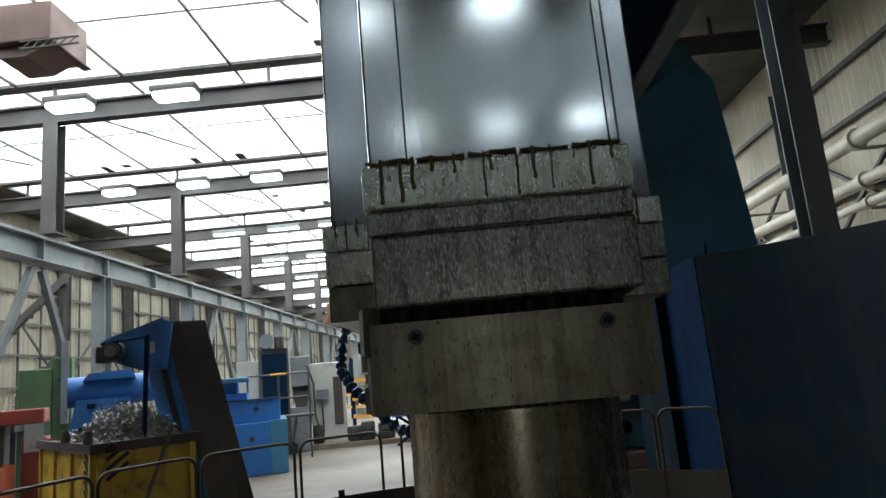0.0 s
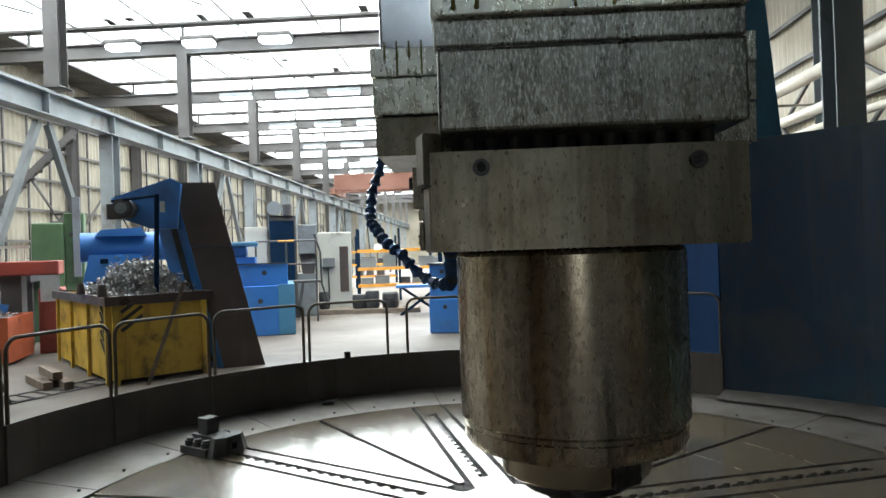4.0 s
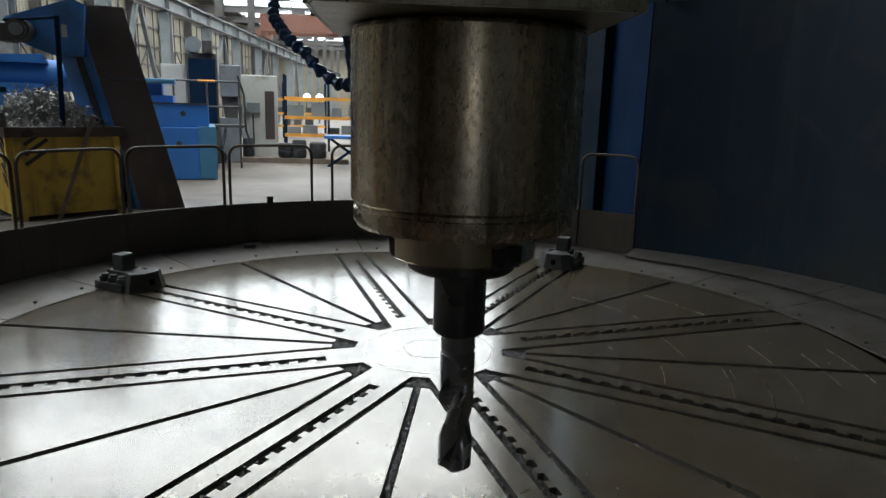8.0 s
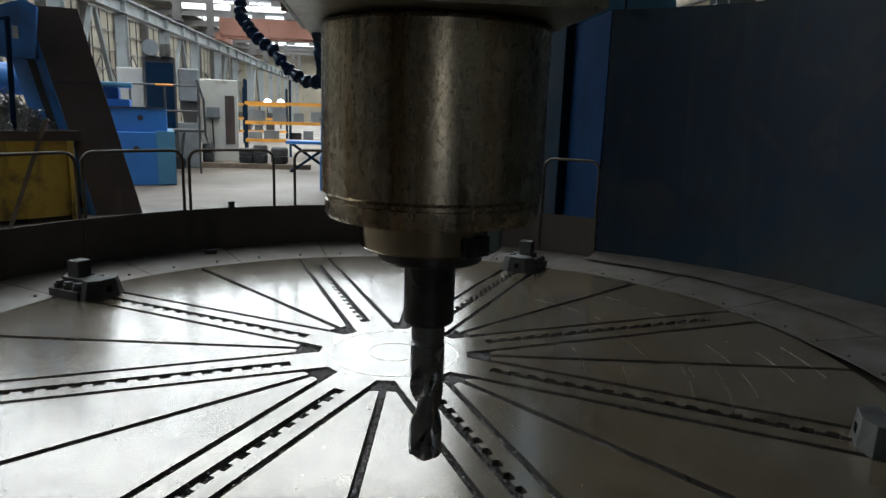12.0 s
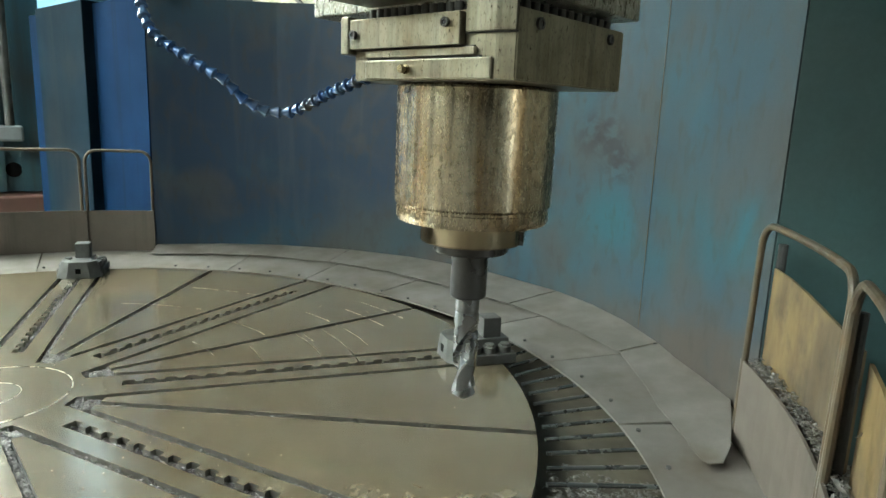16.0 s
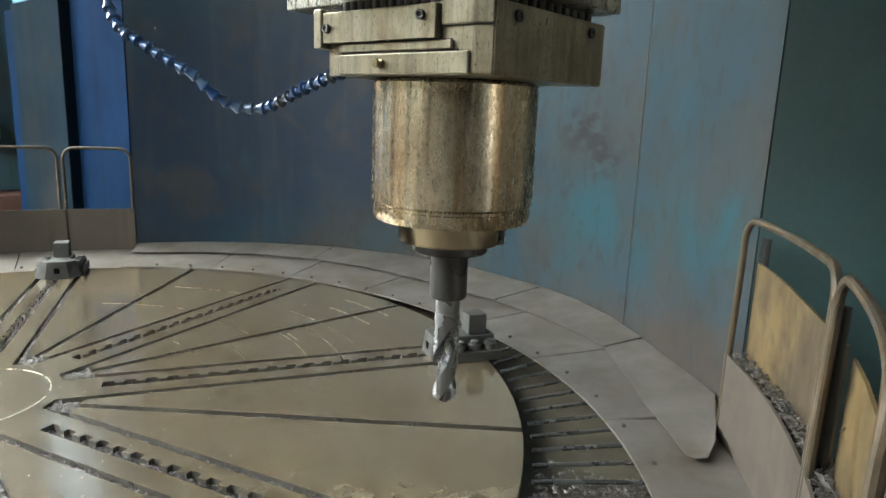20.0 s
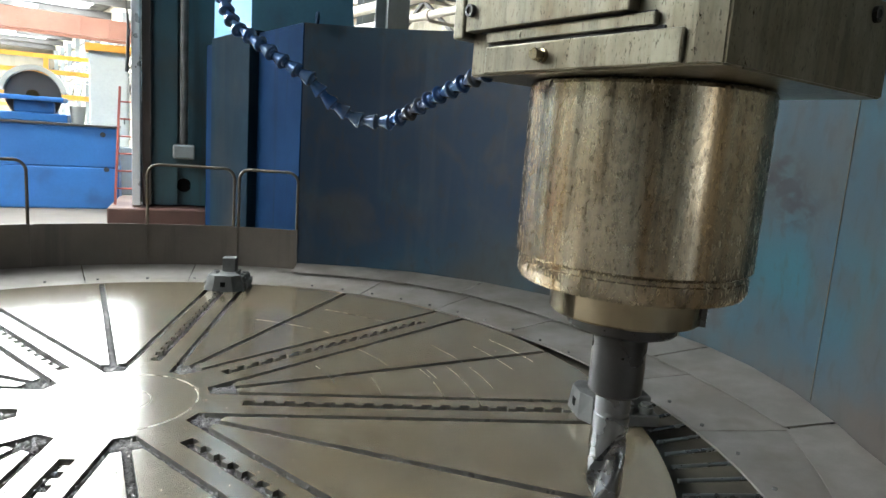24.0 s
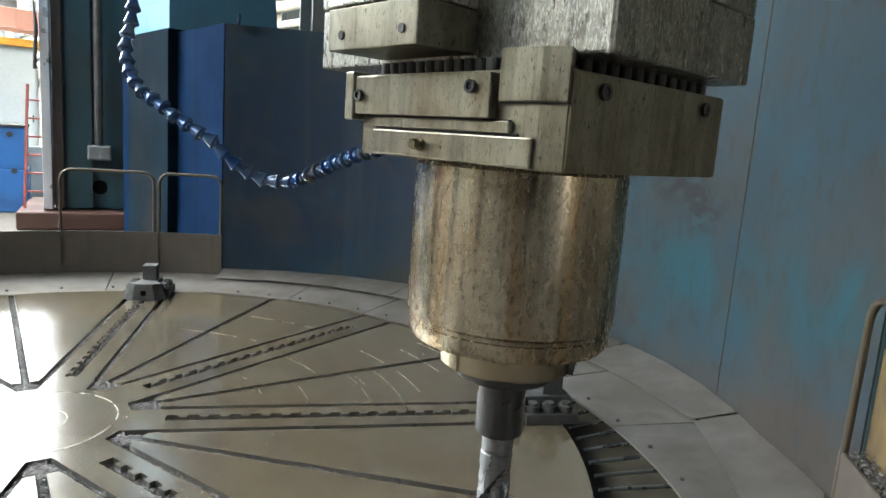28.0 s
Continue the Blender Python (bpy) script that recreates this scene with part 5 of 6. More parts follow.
for i in range(13):
    x = -0.112 + i * 0.0185 + rnd.uniform(-0.008, 0.008)
    ln = rnd.choice((0.008, 0.014, 0.018, 0.03, 0.042, 0.044))
    zt, wd = ZS + 0.142, rnd.uniform(0.0007, 0.0021)
    pts = [(x + rnd.uniform(-0.0008, 0.0008), Y0 - 0.0042, zt - ln * f) for f in (0, 0.25, 0.5, 0.75, 1.0)]
    part("oil_run", tube(B(), pts, wd, 6), M_OIL, ram)
    part("oil_drop", lathe(B(), [(wd * 0.6, 0.003), (wd * 1.25, 0.0012), (wd * 1.25, -0.0006), (wd * 0.5, -0.002)], 8), M_OIL, ram, "", Matrix.Translation((x, Y0 - 0.0042, zt - ln)))
for i in range(6):
    x = (-0.19 + i * 0.013) if i < 4 else (0.148 + (i - 4) * 0.018)
    pts = [(x, -0.0405, ZB + 0.223 - 0.018 * f * (1 + i % 2)) for f in (0, 0.5, 1)]
    part("oil_run", tube(B(), pts, 0.0010, 6), M_OIL, ram)
for i in range(5):
    x0 = -0.128 + 0.05 * i
    part("oil_bead", tube(B(), [(x0 + 0.0115 * k, Y0 + 0.0035, ZS + 0.140 + rnd.uniform(-0.001, 0.004)) for k in range(5)], 0.0022, 6), M_OIL, ram, "wet oil bead along the plate")
for x, z in ((-0.088, 0.185), (0.072, 0.20)):
    part("plug_ring", lathe(B(), [(0.0045, -0.0012), (0.0052, -0.0012), (0.0052, 0.0008), (0.0045, 0.0008)], 16), M_RUBBER, ram, "", Matrix.Translation((x, Y0 + 0.006, ZB + z)) @ pose(0, 0, 0, 90))

# drill
drill = thing("twist_drill", "bright twist drill with helical flutes in the tool holder", "drill", Matrix.Translation(HC))
bm = B()
n, steps, R0 = 44, 56, 0.0200
z0, z1 = ZB - 0.372, ZB - 0.508
rings = []
for i in range(steps + 1):
    f = i / steps
    z = z0 + (z1 - z0) * f
    tw = 2 * math.pi * 0.70 * f
    row = []
    for j in range(n):
        q = 2 * math.pi * j / n
        u = (q / math.pi) % 1.0
        depth = (0.62 * math.sin(math.pi * min(1.0, u / 0.56) ** 0.62) ** 0.9 if u < 0.56 else 0.0) * min(1.0, f * 5)
        r = R0 * (1 - depth)
        if f > 0.91:
            r = min(r, R0 * (1 - (f - 0.91) / 0.09 * 0.85))
        row.append(bm.verts.new((r * math.cos(q - tw + 0.9), r * math.sin(q - tw + 0.9), z)))
    rings.append(row)
for a, b in zip(rings, rings[1:]):
    for j in range(n):
        bm.faces.new((a[j], a[(j + 1) % n], b[(j + 1) % n], b[j]))
bm.faces.new(rings[0][::-1])
bm.faces.new(rings[-1])
part("fluted_body", bm, M_DRILL, drill)
part("shank", lathe(B(), [(0.0190, ZB - 0.330), (0.0195, ZB - 0.332), (0.0195, ZB - 0.350), (0.0188, ZB - 0.351), (0.0188, ZB - 0.355), (0.0200, ZB - 0.356), (0.0200, ZB - 0.373)], 36), M_DRILL, drill)

# segmented coolant hose hanging beside the ram
hose = thing("coolant_hose", "hanging blue segmented plastic coolant hose with chrome-like wet shine", "coolant hose", MF)
HP = [(-0.262, 0.58, 2.13), (-0.262, 0.575, 2.04), (-0.259, 0.552, 1.968), (-0.258, 0.536, 1.918), (-0.256, 0.520, 1.868), (-0.266, 0.507, 1.815), (-0.274, 0.496, 1.761), (-0.287, 0.481, 1.714), (-0.287, 0.449, 1.671), (-0.271, 0.405, 1.641), (-0.248, 0.371, 1.618), (-0.223, 0.347, 1.598), (-0.200, 0.333, 1.573), (-0.171, 0.314, 1.553), (-0.147, 0.287, 1.550), (-0.138, 0.248, 1.561), (-0.135, 0.196, 1.579), (-0.133, 0.145, 1.595), (-0.132, 0.100, 1.606)]


def catmull(ps, per=12):
    ps = [Vector(p) for p in ps]
    out = []
    for i in range(len(ps) - 1):
        a, b, c, d = ps[max(i - 1, 0)], ps[i], ps[i + 1], ps[min(i + 2, len(ps) - 1)]
        for k in range(per):
            t_ = k / per
            out.append(0.5 * ((2 * b) + (c - a) * t_ + (2 * a - 5 * b + 4 * c - d) * t_ ** 2 + (3 * b - a - 3 * c + d) * t_ ** 3))
    return out + [ps[-1]]


line = catmull(HP)
lens_ = [0.0]
for a, b in zip(line, line[1:]):
    lens_.append(lens_[-1] + (b - a).length)
pitch = 0.0200
bm = lathe(B(), [(0.0052, 0.0), (0.0062, 0.002), (0.0080, 0.008), (0.0102, 0.0135), (0.0106, 0.0150), (0.0096, 0.0162), (0.0064, 0.0166), (0.0052, 0.0205)], 18)
seg0 = None
rnd = random.Random(3)
for i in range(int(lens_[-1] / pitch)):
    s_ = i * pitch
    k = max(j for j in range(len(lens_)) if lens_[j] <= s_)
    k = min(k, len(line) - 2)
    p = line[k].lerp(line[k + 1], (s_ - lens_[k]) / max(1e-6, lens_[k + 1] - lens_[k]))
    d = (line[min(k + 4, len(line) - 1)] - line[max(k - 2, 0)]).normalized()
    d = (d + Vector((rnd.uniform(-0.06, 0.06), rnd.uniform(-0.06, 0.06), rnd.uniform(-0.06, 0.06)))).normalized()
    m = Matrix.Translation(p) @ d.to_track_quat("Z", "Y").to_matrix().to_4x4()
    if seg0 is None:
        seg0 = part("hose_segment", bm, M_HOSE, hose, "", m)
    else:
        twin(seg0, m, hose)
# saddle of the machine above, dark colours standing in for its shaded underside
sd = thing("ram_saddle", "ram saddle above the table, coloured dark for its shaded underside", "saddle", MF)
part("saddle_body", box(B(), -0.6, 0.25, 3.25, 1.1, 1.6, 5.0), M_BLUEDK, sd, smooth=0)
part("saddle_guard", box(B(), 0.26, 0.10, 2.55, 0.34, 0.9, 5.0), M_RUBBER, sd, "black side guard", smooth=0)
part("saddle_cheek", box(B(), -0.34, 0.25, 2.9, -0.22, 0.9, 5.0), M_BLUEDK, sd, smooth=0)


# ---- machines and bins in the hall ----
def at3(x, y, rz=0.0, z=FZ):
    return pose(x, y, z, 0, 0, rz)


# yellow chip bin
t = thing("chip_bin", "stained yellow steel chip bin heaped with curly swarf", "chip bin", at3(-3.82, 6.04, 28))
W2, L2, H2 = 1.30, 3.5, 1.20
part("side_plate", box(B(), -0.03, 0, 0.06, 0, L2, H2), M_YELLOW, t, smooth=0)
part("side_plate", box(B(), W2, 0, 0.06, W2 + 0.03, L2, H2), M_YELLOW, t, smooth=0)
part("end_plate", box(B(), 0.0, -0.03, 0.06, W2, 0, H2), M_YELLOW, t, smooth=0)
part("end_plate", box(B(), 0.0, L2, 0.06, W2, L2 + 0.03, H2), M_YELLOW, t, smooth=0)
part("bottom_plate", box(B(), 0, 0, 0.06, W2, L2, 0.09), M_YELLOW, t, smooth=0)
for y in (0.05, 1.15, 2.3, 3.4):
    part("rib", box(B(), -0.075, y - 0.04, 0.0, -0.031, y + 0.04, H2 - 0.1), M_YELLOW, t, smooth=0)
for x in (0.04, W2 - 0.04):
    part("rib", box(B(), x - 0.04, -0.075, 0.0, x + 0.04, -0.031, H2 - 0.1), M_YELLOW, t, smooth=0)
bm = B()
for a in ((-0.10, -0.10, H2 - 0.10, W2 + 0.10, -0.031, H2 + 0.03), (-0.10, L2 + 0.031, H2 - 0.10, W2 + 0.10, L2 + 0.10, H2 + 0.03), (-0.10, -0.031, H2 - 0.10, -0.031, L2 + 0.031, H2 + 0.03), (W2 + 0.031, -0.031, H2 - 0.10, W2 + 0.10, L2 + 0.031, H2 + 0.03)):
    box(bm, *a)
part("rim", bm, M_RUST, t, "dirty brown rim", smooth=0)
for i in range(6):
    z = 0.35 + i * 0.13
    if i < 5:
        part("hazard_stripe", bar(B(), (-0.0325, 0.10, z), (-0.0325, 0.42, z + 0.26), 0.003, 0.05, (1, 0, 0)), M_RUBBER, t, "worn black hazard stripe", smooth=0)
    if i > 2:
        part("hazard_stripe", bar(B(), (0.12, -0.0325, z), (0.40, -0.0325, z + 0.2), 0.05, 0.003, (0, 1, 0)), M_RUBBER, t, "worn black hazard stripe", smooth=0)
for y in (-0.12, 1.2):
    part("hook", rod(B(), (-0.10, y + 0.12, H2 + 0.03), (-0.10, y + 0.12, H2 + 0.20), 0.07, 0.05, 12), M_RUST, t)


def swarf(name, label, m, lx, ly, h, count, seed, size=0.16):
    """A heap of long curly turnings: helices of a thin ribbon."""
    rnd = random.Random(seed)
    verts, faces = [], []
    for _ in range(count):
        x, y = rnd.gauss(lx / 2, lx / 4.2), rnd.gauss(ly / 2, ly / 4.5)
        x, y = min(max(x, 0.08), lx - 0.08), min(max(y, 0.08), ly - 0.08)
        f = max(0.0, 1 - ((x - lx / 2) / (lx / 2)) ** 2) * max(0.0, 1 - ((y - ly / 2) / (ly / 2)) ** 2)
        z = h * f * rnd.uniform(0.25, 1.0)
        q = Euler((rnd.uniform(0, 6.3), rnd.uniform(0, 6.3), rnd.uniform(0, 6.3))).to_matrix()
        s, R = size * rnd.uniform(0.5, 1.6), rnd.uniform(0.018, 0.05)
        base, n_ = len(verts), 14
        for i in range(n_):
            a = i * 0.9
            for w in (0, 0.022):
                v = q @ Vector((R * math.cos(a), R * math.sin(a), s * i / n_ + w))
                verts.append((x + v.x, y + v.y, max(0.0, z + v.z)))
        for i in range(n_ - 1):
            k = base + 2 * i
            faces.append((k, k + 1, k + 3, k + 2))
    me = bpy.data.meshes.new(name)
    me.from_pydata(verts, [], faces)
    me.materials.append(M_SWARF)
    return tagged(new(name, me), label, "swarf", kind="stuff") if m is None else tagged(placed(new(name, me), m), label, "swarf", kind="stuff")


def placed(ob, m):
    ob.matrix_basis = m
    return ob


fill = prism(B(), [(0.01, 0.01), (W2 - 0.01, 0.01), (W2 - 0.01, L2 - 0.01), (0.01, L2 - 0.01)], 0.1, H2 - 0.06)
single("swarf_fill", fill, M_SWARF, "packed grey swarf filling the yellow bin", "swarf", at3(-3.82, 6.04, 28), kind="stuff")
swarf("swarf_heap", "heap of silvery curly turnings on the yellow bin", at3(-3.82, 6.04, 28, FZ + H2 - 0.06), W2, 2.2, 0.55, 1500, 21)

swarf("swarf_heap", "tangle of silvery turnings on the floor behind the plywood", at3(0.05, -4.62, 0), 0.95, 0.5, 0.95, 420, 23, 0.30)

# steep chip conveyor
t = thing("chip_conveyor", "steep blue chip conveyor with a brown cover plate and a motor", "conveyor", at3(-2.48, 6.96))
sh = Matrix(((1, 0, -0.245, 0), (0, 1, 0.10, 0), (0, 0, 1, 0), (0, 0, 0, 1)))
side = [(-0.46, 0.36), (0, 0), (0.64, 0.06), (0.18, 0.42)]
bm = prism(B(), side[::-1], 0.0, 2.92, sh)
part("casing", bm, M_BLUE, t, smooth=0)
part("cover_plate", prism(B(), [(0.02, -0.016), (0.64, 0.044), (0.64, 0.056), (0.02, -0.003)], 0.0, 1.9, sh), M_RUST, t, "brown scuffed cover plate", smooth=0)
part("cover_plate", prism(B(), [(0.02, -0.022), (0.64, 0.038), (0.64, 0.052), (0.02, -0.004)], 1.905, 2.93, sh), M_RUST, t, "brown scuffed cover plate", smooth=0)
n_ = Vector((-0.36, -0.46, 0)).normalized()
part("belt_strip", prism(B(), [(-0.22 + n_.x * 0.012, 0.172 + n_.y * 0.012), (-0.12 + n_.x * 0.012, 0.094 + n_.y * 0.012), (-0.12 + n_.x * 0.002, 0.094 + n_.y * 0.002), (-0.22 + n_.x * 0.002, 0.172 + n_.y * 0.002)], 0.1, 2.6, sh), M_RUBBER, t, "black belt slot", smooth=0)
part("flange", prism(B(), [(-0.03, -0.02), (0.02, -0.03), (0.03, 0.0), (-0.02, 0.01)], 0.0, 2.94, sh), M_BLUE, t, smooth=0)
bm = prism(B(), [(-1.55, 2.68), (-0.70, 2.98), (-0.55, 2.9), (-0.62, 2.2), (-1.0, 2.2), (-1.55, 2.42)], -0.06, 0.40, Matrix.Translation((0, 0.5, 0)) @ pose(0, 0, 0, 90))
part("head_box", bm, M_BLUE, t, smooth=0)
mo = part("motor", rod(rod(B(), (-1.33, 0.10, 2.50), (-1.33, -0.20, 2.50), 0.15, n=20), (-1.33, -0.20, 2.50), (-1.33, -0.27, 2.50), 0.11, n=20), M_DARKSTEEL, t, "dark ribbed electric motor")
part("fan_cover", rod(B(), (-1.33, -0.27, 2.50), (-1.33, -0.285, 2.50), 0.085, n=16), M_GREY, mo)
part("gearbox", box(B(), -1.62, 0.05, 2.35, -1.42, 0.3, 2.6, 0.02), M_DARKSTEEL, t)
part("name_plate", box(B(), -0.86, 0.095, 2.45, -0.79, 0.099, 2.62), M_WHITE, t, "small pale plate", smooth=0)
part("support_pole", tube(B(), [(-0.86, -0.42, 0.02), (-0.84, -0.42, 1.3), (-0.80, -0.42, 2.68)], 0.035, 10), M_BLUEDK, t)
part("pole_foot", box(B(), -0.92, -0.5, 0, -0.79, -0.35, 0.14), M_BLUEDK, t, smooth=0)
part("top_bar", rod(B(), (-0.80, -0.42, 2.66), (-1.5, -0.1, 2.62), 0.02, n=8), M_BLUEDK, t)
bm = bar(B(), (-0.86, -1.05, 0.0), (-0.36, -0.98, 1.40), 0.10, 0.05)
single("timber_prop", bm, M_WOODOLD, "dark timber prop leaning on the yellow bin", "timber", at3(-2.48, 6.96), smooth=0)

# timbers and a wire frame on the floor
for i, (x, y, rz, l, z) in enumerate(((-4.35, 5.95, 118, 1.9, 0), (-4.62, 6.0, 122, 1.0, 0), (-4.75, 6.2, 100, 0.8, 0), (-4.55, 6.15, 120, 0.9, 0.11))):
    bm = box(B(), 0, -0.06, 0, l, 0.06, 0.11, 0.008)
    single("timber_beam", bm, M_WOODOLD, "grey weathered timber beam lying by the bin", "timber", at3(x, y, rz, FZ + z), "loose timbers")
bm = B()
tube(bm, [(0, 0, 0.02), (1.5, 0, 0.02), (1.5, 0.5, 0.02), (0, 0.5, 0.02), (0, 0, 0.02)], 0.015, 6)
for i in range(7):
    tube(bm, [(0.1 + 0.22 * i, 0, 0.02), (0.1 + 0.22 * i, 0.5, 0.02)], 0.01, 6)
for x in (0, 1.5):
    tube(bm, [(x, 0, 0.02), (x - 0.1, 0.05, 0.35)], 0.02, 6)
single("wire_frame", bm, M_RUBBER, "black bent wire frame lying on the floor", "wire frame", at3(-4.75, 5.15, 50))

# orange bin with swarf
t = thing("orange_bin", "orange steel scrap bin on the floor beside the rails", "bin", at3(-6.13, 8.62, 4))
part("front_plate", box(B(), -1.75, -0.03, 0.05, 0, 0, 0.82), M_ORANGE, t, smooth=0)
part("front_plate", box(B(), -1.75, 1.3, 0.05, 0, 1.33, 0.82), M_ORANGE, t, smooth=0)
part("side_plate", box(B(), 0, -0.03, 0.05, 0.03, 1.33, 0.82), M_ORANGE, t, smooth=0)
part("side_plate", box(B(), -1.78, -0.03, 0.05, -1.75, 1.33, 0.82), M_ORANGE, t, smooth=0)
part("bottom_plate", box(B(), -1.75, 0, 0.05, 0, 1.3, 0.6), M_ORANGE, t, smooth=0)
part("rib", box(B(), -0.6, -0.06, 0.0, -0.54, -0.031, 0.8), M_ORANGE, t, smooth=0)
part("lifting_ring", lathe(B(), [(0.07, -0.01), (0.09, -0.01), (0.09, 0.01), (0.07, 0.01)], 20), M_DARKSTEEL, t, "", Matrix.Translation((-0.85, -0.05, 0.5)) @ pose(0, 0, 0, 90))
swarf("swarf_heap", "small heap of curly turnings in the orange bin", at3(-7.4, 8.7, 4, FZ + 0.6), 1.2, 1.1, 0.35, 350, 22)
t = thing("blue_skip", "blue sloping skip behind the orange bin", "skip", at3(-8.3, 10.0, 10))
part("skip_body", prism(B(), [(0, 0), (1.3, 0), (1.6, 0.95), (-0.2, 1.25)], -1.0, 0.0, pose(0, 0, 0, 90)), M_BLUE, t, smooth=0)

# blue machine casting behind the yellow bin
t = thing("blue_headstock", "bright blue machine headstock casting behind the chip bin", "machine", at3(-5.15, 9.6, 14))
part("pedestal", prism(B(), [(-0.35, 0), (1.25, 0), (0.95, 1.85), (0.05, 1.85)], -0.9, 0.0, pose(0, 0, 0, 90)), M_BLUE, t, smooth=0)
part("barrel", rod(B(), (-0.1, 0.35, 2.0), (1.45, 0.35, 2.0), 0.28, n=24), M_BLUE, t)
part("top_cover", prism(B(), [(0.15, 2.2), (1.05, 2.2), (0.95, 2.36), (0.25, 2.32)], -0.7, 0.0, pose(0, 0, 0, 90)), M_BLUE, t, smooth=0)
part("chuck", rod(B(), (1.45, 0.35, 2.0), (1.6, 0.35, 2.0), 0.22, n=20), M_DARKSTEEL, t)
for x, z in ((0.3, 1.72), (0.85, 1.72), (0.55, 1.2), (0.15, 1.3), (0.8, 1.45)):
    part("cover_boss", box(B(), x - 0.07, -0.03, z - 0.04, x + 0.07, 0.0, z + 0.05, 0.01), M_BLUEDK, t)

# green machine
t = thing("green_machine", "old green machine tool column with box covers", "machine", at3(-7.0, 12.2, 12))
part("column_box", box(B(), 0, 0, 0, 0.62, 0.9, 2.62, 0.03), M_GREEN, t)
part("side_box", box(B(), 0.62, 0.1, 0.6, 1.02, 0.8, 2.85, 0.03), M_GREEN, t)
part("guide_rail", box(B(), 0.80, 0.02, 1.4, 0.96, 0.1, 3.2, 0.01), M_GREY, t)
for z in (1.3, 1.75, 2.2):
    part("cover_plate", box(B(), 0.66, 0.085, z, 0.9, 0.1, z + 0.3, 0.005), M_GREEN, t)
part("knob", rod(B(), (0.78, 0.08, 2.35), (0.78, 0.03, 2.35), 0.05, n=12), M_DARKSTEEL, t)

# red machine and platform fence
t = thing("red_machine", "red painted machine box with a pale control panel", "machine", at3(-6.35, 9.95, 10))
part("body", box(B(), 0.22, 0.1, 0, 0.62, 0.7, 1.25, 0.03), M_RED, t)
part("panel", box(B(), 0.28, -0.012, 1.0, 0.6, 0.0, 1.5), M_WHITE, t, smooth=0)
part("upper_box", box(B(), -0.55, 0.3, 1.50, 0.55, 1.0, 1.78, 0.03), M_RED, t)
part("stand", box(B(), -0.45, 0.4, 0, -0.1, 0.9, 1.495), M_DARKSTEEL, t, "dark stand under the box", smooth=0)
t = thing("platform_fence", "pale steel platform with an upright-bar fence", "fence", at3(-10.2, 10.6, 8))
part("deck", box(B(), 0, 0, 1.35, 3.6, 1.2, 1.5), M_DARKSTEEL, t, smooth=0)
bm0 = box(B(), -0.012, -0.012, 1.5, 0.012, 0.012, 2.05)
b0 = part("fence_bar", bm0, M_PIPE, t, smooth=0)
for i in range(1, 28):
    twin(b0, pose(i * 0.13, 0, 0), t)
part("top_rail", box(B(), -0.02, -0.02, 2.05, 3.6, 0.02, 2.1), M_PIPE, t, smooth=0)
for x in (0.1, 1.8, 3.4):
    part("leg", box(B(), x, 0.5, 0, x + 0.12, 0.62, 1.35), M_DARKSTEEL, t, smooth=0)

# stairs on the aisle side
t = thing("steel_stairs", "dark steel stairs with a landing between the columns", "stairs", at3(-10.3, 18.4, 20))
for i in range(10):
    part("step", box(B(), 0.22 * i, 0, 0.25 * i + 3.4, 0.22 * i + 0.28, 0.9, 0.25 * i + 3.43), M_DARKSTEEL, t, smooth=0)
    part("step", box(B(), 1.7 - 0.16 * i, 0, 3.3 - 0.28 * i, 2.0 - 0.16 * i, 0.9, 3.33 - 0.28 * i), M_DARKSTEEL, t, smooth=0)
for y in (0, 0.9):
    part("stringer", bar(B(), (0, y, 3.35), (2.3, y, 5.95), 0.05, 0.2), M_DARKSTEEL, t, smooth=0)
    part("stringer", bar(B(), (2.0, y, 3.3), (0.3, y, 0.35), 0.05, 0.2), M_DARKSTEEL, t, smooth=0)
part("landing", box(B(), -0.9, -0.1, 3.3, 0.3, 1.0, 3.38), M_DARKSTEEL, t, smooth=0)
for x in (-0.8, 2.2):
    part("post", box(B(), x, 0.4, 0, x + 0.12, 0.52, 6.0), M_DARKSTEEL, t, smooth=0)

# blue machine bed with slide, beyond the conveyor
t = thing("machine_bed", "blue cast machine bed with round ports standing on the floor", "machine", at3(-1.40, 10.97, 2))
part("bed", box(B(), -2.6, 0, 0, 0, 2.0, 1.08, 0.02), M_BLUE, t)
part("end_cover", box(B(), -0.34, -0.012, 0.02, 0.012, 2.0, 1.1, 0.005), M_BLUELT, t, "paler blue end cover")
part("upper_bed", box(B(), -2.5, 0.12, 1.08, -0.12, 1.8, 1.56, 0.02), M_BLUE, t)
for x, z in ((-0.62, 1.36), (-0.72, 0.75), (-1.5, 0.75)):
    part("port", rod(B(), (x, 0.122 if z > 1.08 else 0.002, z), (x, 0.108 if z > 1.08 else -0.012, z), 0.055, n=18), M_RUBBER, t, "round black port")
part("slide", box(B(), -2.1, 0.3, 1.56, -0.8, 1.5, 1.72, 0.02), M_BLUE, t)
part("slide_top", box(B(), -1.9, 0.4, 1.72, -1.0, 1.3, 1.95, 0.03), M_BLUE, t)
part("slide_arm", box(B(), -1.6, 0.2, 1.95, -0.75, 1.0, 2.05, 0.02), M_BLUELT, t)
part("edge_strip", box(B(), -2.5, 0.10, 1.545, -0.12, 0.12, 1.575), M_RUBBER, t, "black worn edge strip", smooth=0)

# long blue bed in front of the second column
t = thing("machine_bed", "long blue cast machine bed with ports beside a red ladder", "machine", at3(1.35, 9.72, -27))
part("bed", box(B(), 0, 0, 0, 2.95, 1.3, 0.72, 0.02), M_BLUE, t)
